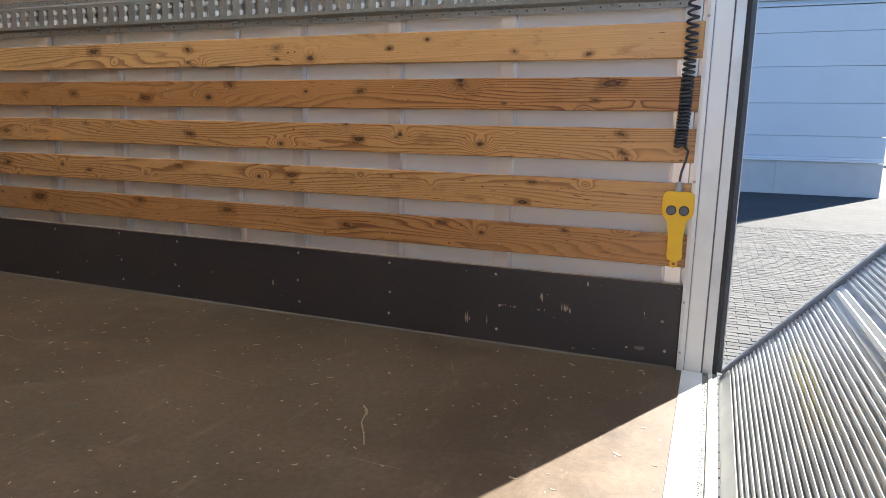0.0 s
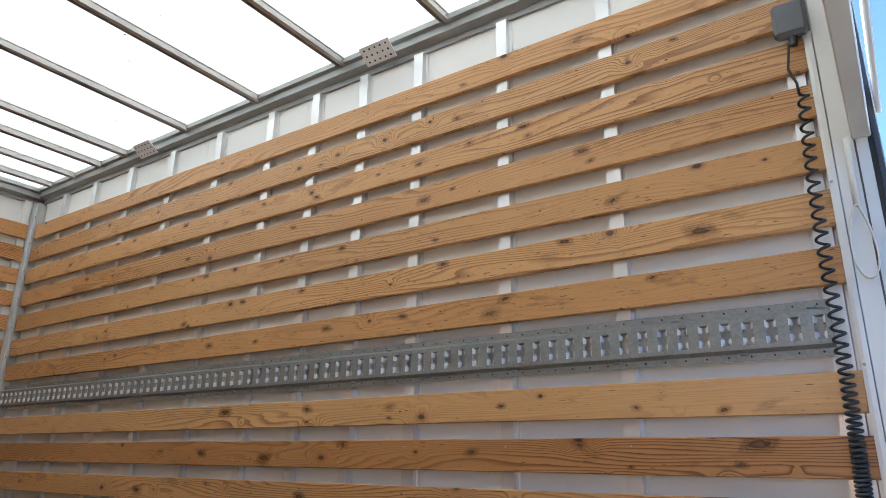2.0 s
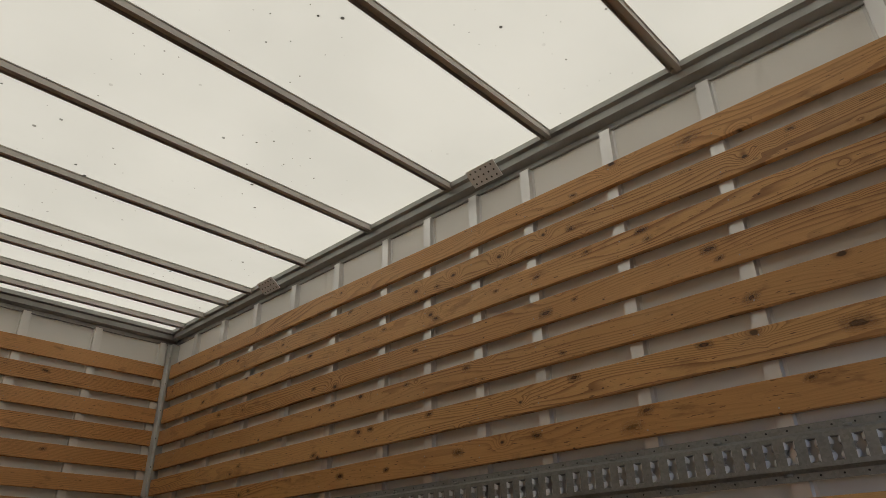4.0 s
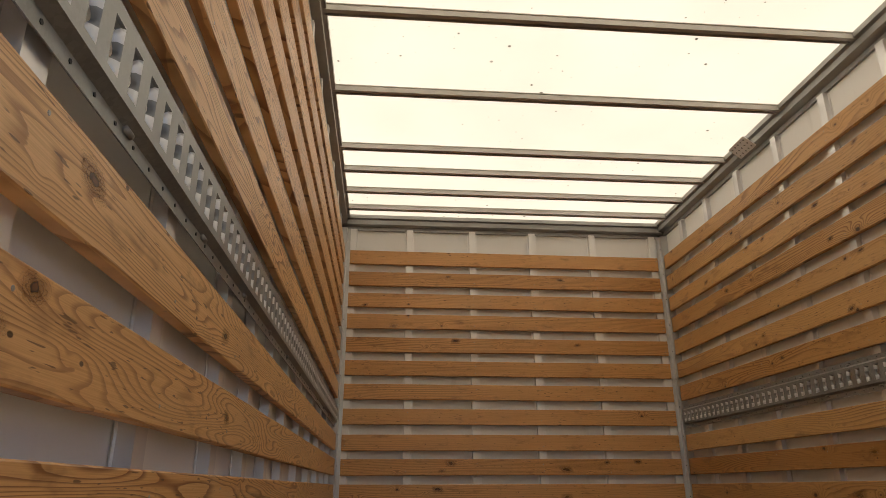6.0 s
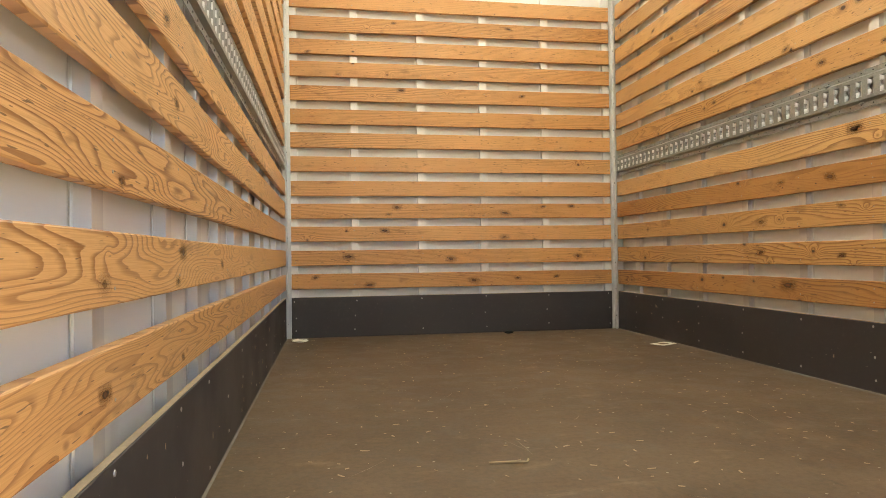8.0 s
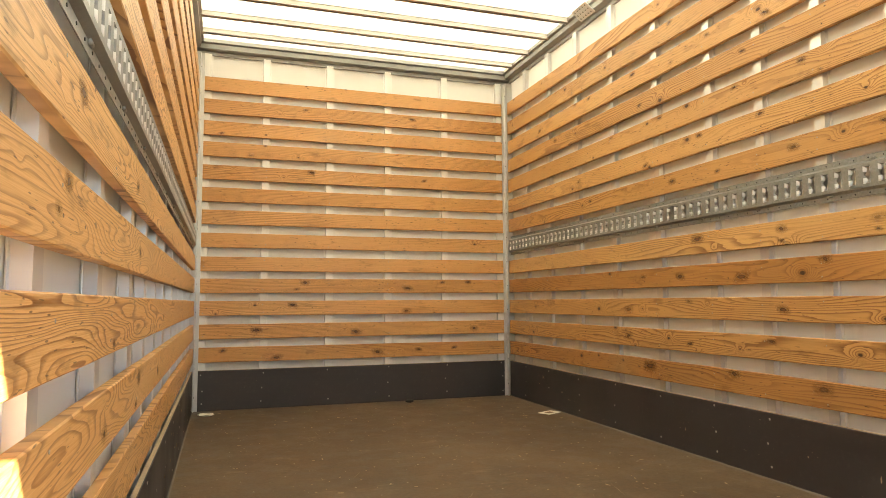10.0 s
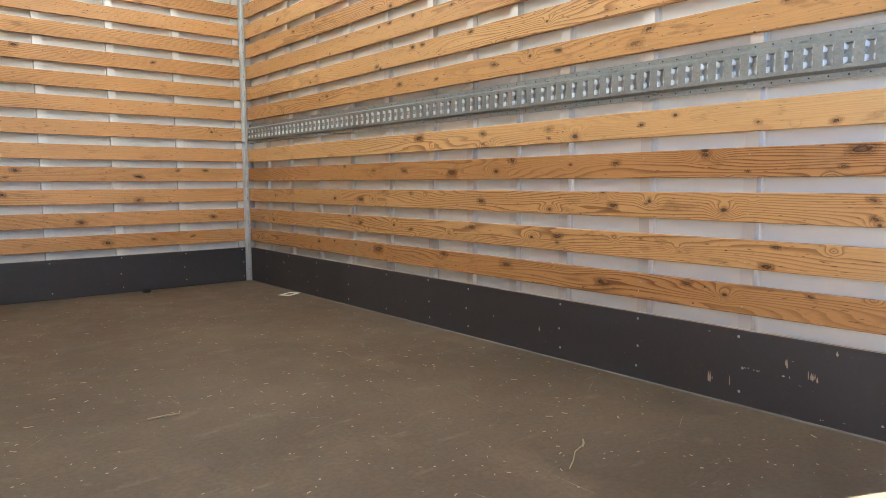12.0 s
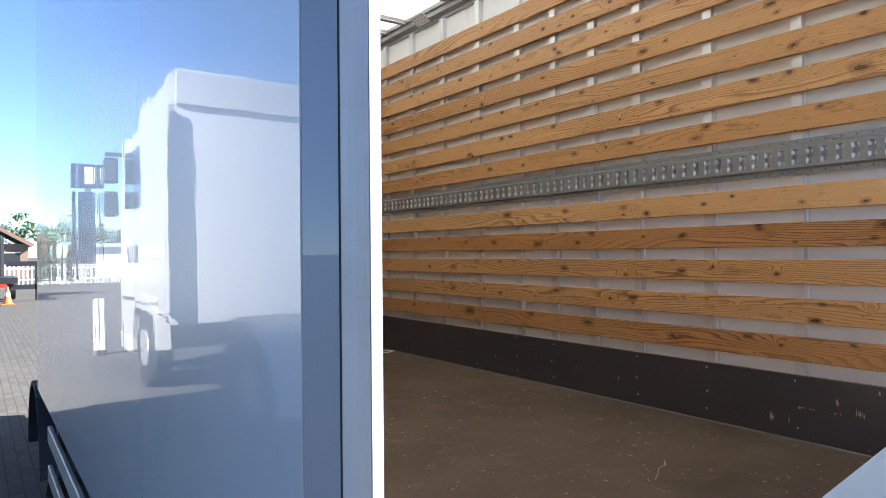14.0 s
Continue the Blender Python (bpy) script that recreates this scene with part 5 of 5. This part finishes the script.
rnd = random.Random(21)
kick_r = [o for o in walls[1].children if o.name.startswith("kick_board")][0]
kick_l = [o for o in walls[-1].children if o.name.startswith("kick_board")][0]
def splinter_mesh(rnd, w, h):
    """Torn veneer: a few pointed upright slivers side by side, over a width w and a height h."""
    bm = bmesh.new()
    n = max(1, min(5, round(w / 0.007)))
    for k in range(n):
        x = (k + 0.5) / n * w - w / 2 + rnd.uniform(-0.35, 0.35) * w / n
        a, b = max(0.0016, w / n * rnd.uniform(0.18, 0.6)), h / 2 * rnd.uniform(0.3, 1.0)
        z = rnd.uniform(-0.15, 0.15) * h
        pts = [(x, z + b), (x - a * 0.6, z + b * 0.4), (x - a, z - b * 0.2), (x - a * 0.5, z - b * 0.8), (x + a * 0.3, z - b), (x + a, z - b * 0.35), (x + a * 0.5, z + b * 0.3)]
        prism(bm, pts, (0, -0.0011, 0), (1, 0, 0), (0, 0, 1), (0, 0.0015, 0))
    return bm


CHIPS = [(-4.140, 0.085, 0.020, 0.05), (-4.214, 0.09, 0.008, 0.045), (-4.314, 0.145, 0.026, 0.008), (-4.275, 0.147, 0.018, 0.008), (-4.415, 0.194, 0.015, 0.036), (-4.403, 0.146, 0.010, 0.011), (-4.427, 0.147, 0.003, 0.009), (-4.503, 0.161, 0.034, 0.040), (-4.575, 0.258, 0.008, 0.022), (-4.764, 0.175, 0.003, 0.016), (-4.714, 0.052, 0.009, 0.009), (-4.534, 0.023, 0.016, 0.009), (-3.274, 0.13, 0.008, 0.03), (-2.964, 0.14, 0.008, 0.016), (-0.634, 0.21, 0.022, 0.03), (-0.564, 0.16, 0.012, 0.01), (-0.914, 0.14, 0.014, 0.012), (-1.014, 0.1, 0.03, 0.006), (-2.214, 0.12, 0.006, 0.025)]
for y, z, w, h in CHIPS:
    c = part("chip", splinter_mesh(rnd, w, h), BARE, kick_r)
    c.location = (SIDE_MID - y, 0, z)
SCUFF = plain("grey_scuffed_film", (0.16, 0.155, 0.15), 0.7, vary=0.5, scale=150)
c = part("scuff", flake_mesh(rnd, 0.044, 0.018, 0.0006), SCUFF, kick_r, "grey scuff mark")
c.location = (SIDE_MID + 4.757, 0, 0.054)
for k in range(26):
    y = rnd.uniform(-4.6, -0.2)
    c = part("chip", splinter_mesh(rnd, rnd.uniform(0.003, 0.008), rnd.uniform(0.006, 0.03)), BARE, kick_l)
    c.location = (y - SIDE_MID, 0, rnd.uniform(0.03, 0.24))


def board_screws(board, ups):
    bm = bmesh.new()
    for u in ups:
        for z in (0.05, 0.15, 0.26):
            if rnd.random() < 0.8:
                p = Vector((u + rnd.uniform(-0.01, 0.01), 0, z + rnd.uniform(-0.01, 0.01)))
                rod(bm, p + Vector((0, 0.0005, 0)), p - Vector((0, 0.0016, 0)), 0.0058, 8, 0.0045)
    tagged(part("board_screws", bm, STEEL, board), "dull screw heads", kind="stuff")


board_screws(kick_r, [SIDE_MID - u for u in SIDE_UP + [-4.83]])
board_screws(kick_l, [u + LEFT_SHIFT - SIDE_MID for u in SIDE_UP])
kick_f = [o for o in wall_front.children if o.name.startswith("kick_board")][0]
board_screws(kick_f, FRONT_UP + [-1.16, 1.16])

PAPER = plain("cream_paper", (0.78, 0.74, 0.62), 0.8, vary=0.05)
INK = plain("brown_print", (0.25, 0.16, 0.10), 0.8)
card = thing("paper_card", "cream paper card with brown print lying on the floor", "paper", at=(1.135, -0.885, 0.0005))
card.rotation_euler = (0, 0, radians(28))
part("sheet", boxes(((-0.075, -0.05, 0), (0.075, 0.05, 0.0012))), PAPER, card)
part("print", boxes(((-0.035, -0.022, 0.0012), (0.03, 0.022, 0.0016))), INK, card)
tissue = thing("paper_scrap", "crumpled white paper scrap on the floor by the bulkhead", "paper", at=(-1.12, -0.24, 0.0))
bm = bmesh.new()
bmesh.ops.create_icosphere(bm, subdivisions=2, radius=0.05, matrix=Matrix.Translation((0, 0, 0.012)) @ Matrix.Diagonal((1.1, 0.45, 0.22, 1)))
for v_ in bm.verts:
    v_.co += Vector((rnd.uniform(-0.008, 0.008), rnd.uniform(-0.008, 0.008), rnd.uniform(-0.003, 0.004)))
part("scrap", bm, PAPER, tissue)
lump = thing("dark_lump", "small dark lump of dirt on the floor", "dirt", at=(0.35, -0.10, 0))
bm = bmesh.new()
bmesh.ops.create_icosphere(bm, subdivisions=2, radius=0.026, matrix=Matrix.Translation((0, 0, 0.01)) @ Matrix.Diagonal((1.3, 0.8, 0.5, 1)))
for v_ in bm.verts:
    v_.co += Vector((rnd.uniform(-0.005, 0.005), rnd.uniform(-0.005, 0.005), rnd.uniform(-0.003, 0.003)))
part("crumb", bm, RUBBER, lump)
STRAW = plain("dry_straw", (0.36, 0.29, 0.18), 0.8)
straw = thing("straw_stalk", "dry bent straw stalk lying on the floor", "straw", at=(0, 0, 0))
tube("stalk", [(0.485, -4.115, 0.003), (0.42, -4.135, 0.004), (0.365, -4.172, 0.003), (0.315, -4.20, 0.003)], 0.0018, STRAW, straw)
tube("seed_head", [(0.47, -4.125, 0.004), (0.495, -4.11, 0.005), (0.515, -4.09, 0.004)], 0.0028, STRAW, straw)
sliver = thing("wood_sliver", "pale wood sliver lying on the floor", "splinter", at=(-0.42, -2.985, 0))
tube("splinter", [(-0.07, 0.0, 0.003), (0.0, -0.006, 0.004), (0.035, -0.012, 0.003), (0.045, 0.01, 0.003)], 0.0032, STRAW, sliver)
# scratches worn into the floor
SCRATCH = plain("scraped_plywood", (0.27, 0.215, 0.155), 0.8, vary=0.4, scale=90)
lines = [((0.565, -3.32), (0.51, -3.75)), ((-0.087, -3.308), (0.014, -3.367)), ((-0.6, -1.1), (-0.48, -1.45))]
for k in range(26):
    x, y, a, l = rnd.uniform(-1.05, 1.05), rnd.uniform(-4.6, -0.4), rnd.gauss(1.5, 0.6), rnd.uniform(0.04, 0.22)
    lines.append(((x, y), (x + l * math.cos(a), y + l * math.sin(a))))
bm = bmesh.new()
for p, q in lines:
    p, q = Vector((*p, 0.0006)), Vector((*q, 0.0006))
    side = (q - p).cross(Vector((0, 0, 1))).normalized() * rnd.uniform(0.0008, 0.0016)
    mid = (p + q) / 2 + side * rnd.uniform(-5, 5)
    bm.faces.new([bm.verts.new(c) for c in (p, mid - side, q, mid + side)])
tagged(part("floor_scratches", bm, SCRATCH, floor), "pale scratches in the plywood floor", kind="stuff")
# fine litter over the floor
verts, faces = [], []
for k in range(560):
    x, y = rnd.uniform(-1.18, 1.18), -5.0 * rnd.random() ** 0.8 + 0.1
    y = max(-4.88, min(-0.05, y))
    s, a = rnd.choice((0.0018, 0.002, 0.0025, 0.003, 0.0045)), rnd.uniform(0, 3.14)
    l = s * rnd.uniform(1, 3.2)
    c, d = math.cos(a), math.sin(a)
    b = len(verts)
    for p, q in ((-l, -s * 0.6), (l, -s * 0.4), (l * 0.8, s * 0.6), (-l * 0.7, s * 0.5)):
        verts.append((x + p * c - q * d, y + p * d + q * c, 0.0012))
    for p, q in ((-l, -s * 0.6), (l, -s * 0.4), (l * 0.8, s * 0.6), (-l * 0.7, s * 0.5)):
        verts.append((x + p * c - q * d, y + p * d + q * c, 0.0))
    faces.append((b, b + 1, b + 2, b + 3))
    for i in range(4):
        j = (i + 1) % 4
        faces.append((b + i, b + 4 + i, b + 4 + j, b + j))
me = bpy.data.meshes.new("floor_litter")
me.from_pydata(verts, [], faces)
me.materials.append(BARE)
litter = new("floor_litter", me)
tagged(litter, "fine pale chips and crumbs strewn over the floor", "litter", kind="stuff")

# ---- paving blocks nearest the tail lift, one by one ----
ground = bpy.data.objects["ground"]
near = block_rows(1.5, 14.0, -10.0, -3.0)
near.sort(key=lambda p: (p[0] - 2.4) ** 2 + (p[1] + 5.6) ** 2)
rndb = random.Random(5)
kinds = []
for k in range(6):
    vv, ff = [], []
    block_geometry(vv, ff, 0, 0, rndb)
    me = bpy.data.meshes.new("paving_block")
    me.from_pydata(vv, [], ff)
    me.materials.append(BLOCK)
    kinds.append(me)
for i, (x, y) in enumerate(near[:300]):
    ob = new("paving_block", kinds[i % 6])
    ob.parent = ground
    ob.location = (x, y, GZ)
vv, ff = [], []
for x, y in near[300:]:
    block_geometry(vv, ff, x, y, rndb)
me = bpy.data.meshes.new("paving_blocks")
me.from_pydata(vv, [], ff)
me.materials.append(BLOCK)
ob = new("paving_blocks", me)
ob.parent, ob.location = ground, (0, 0, GZ)
tagged(ob, "rows of grey paving blocks", kind="stuff")
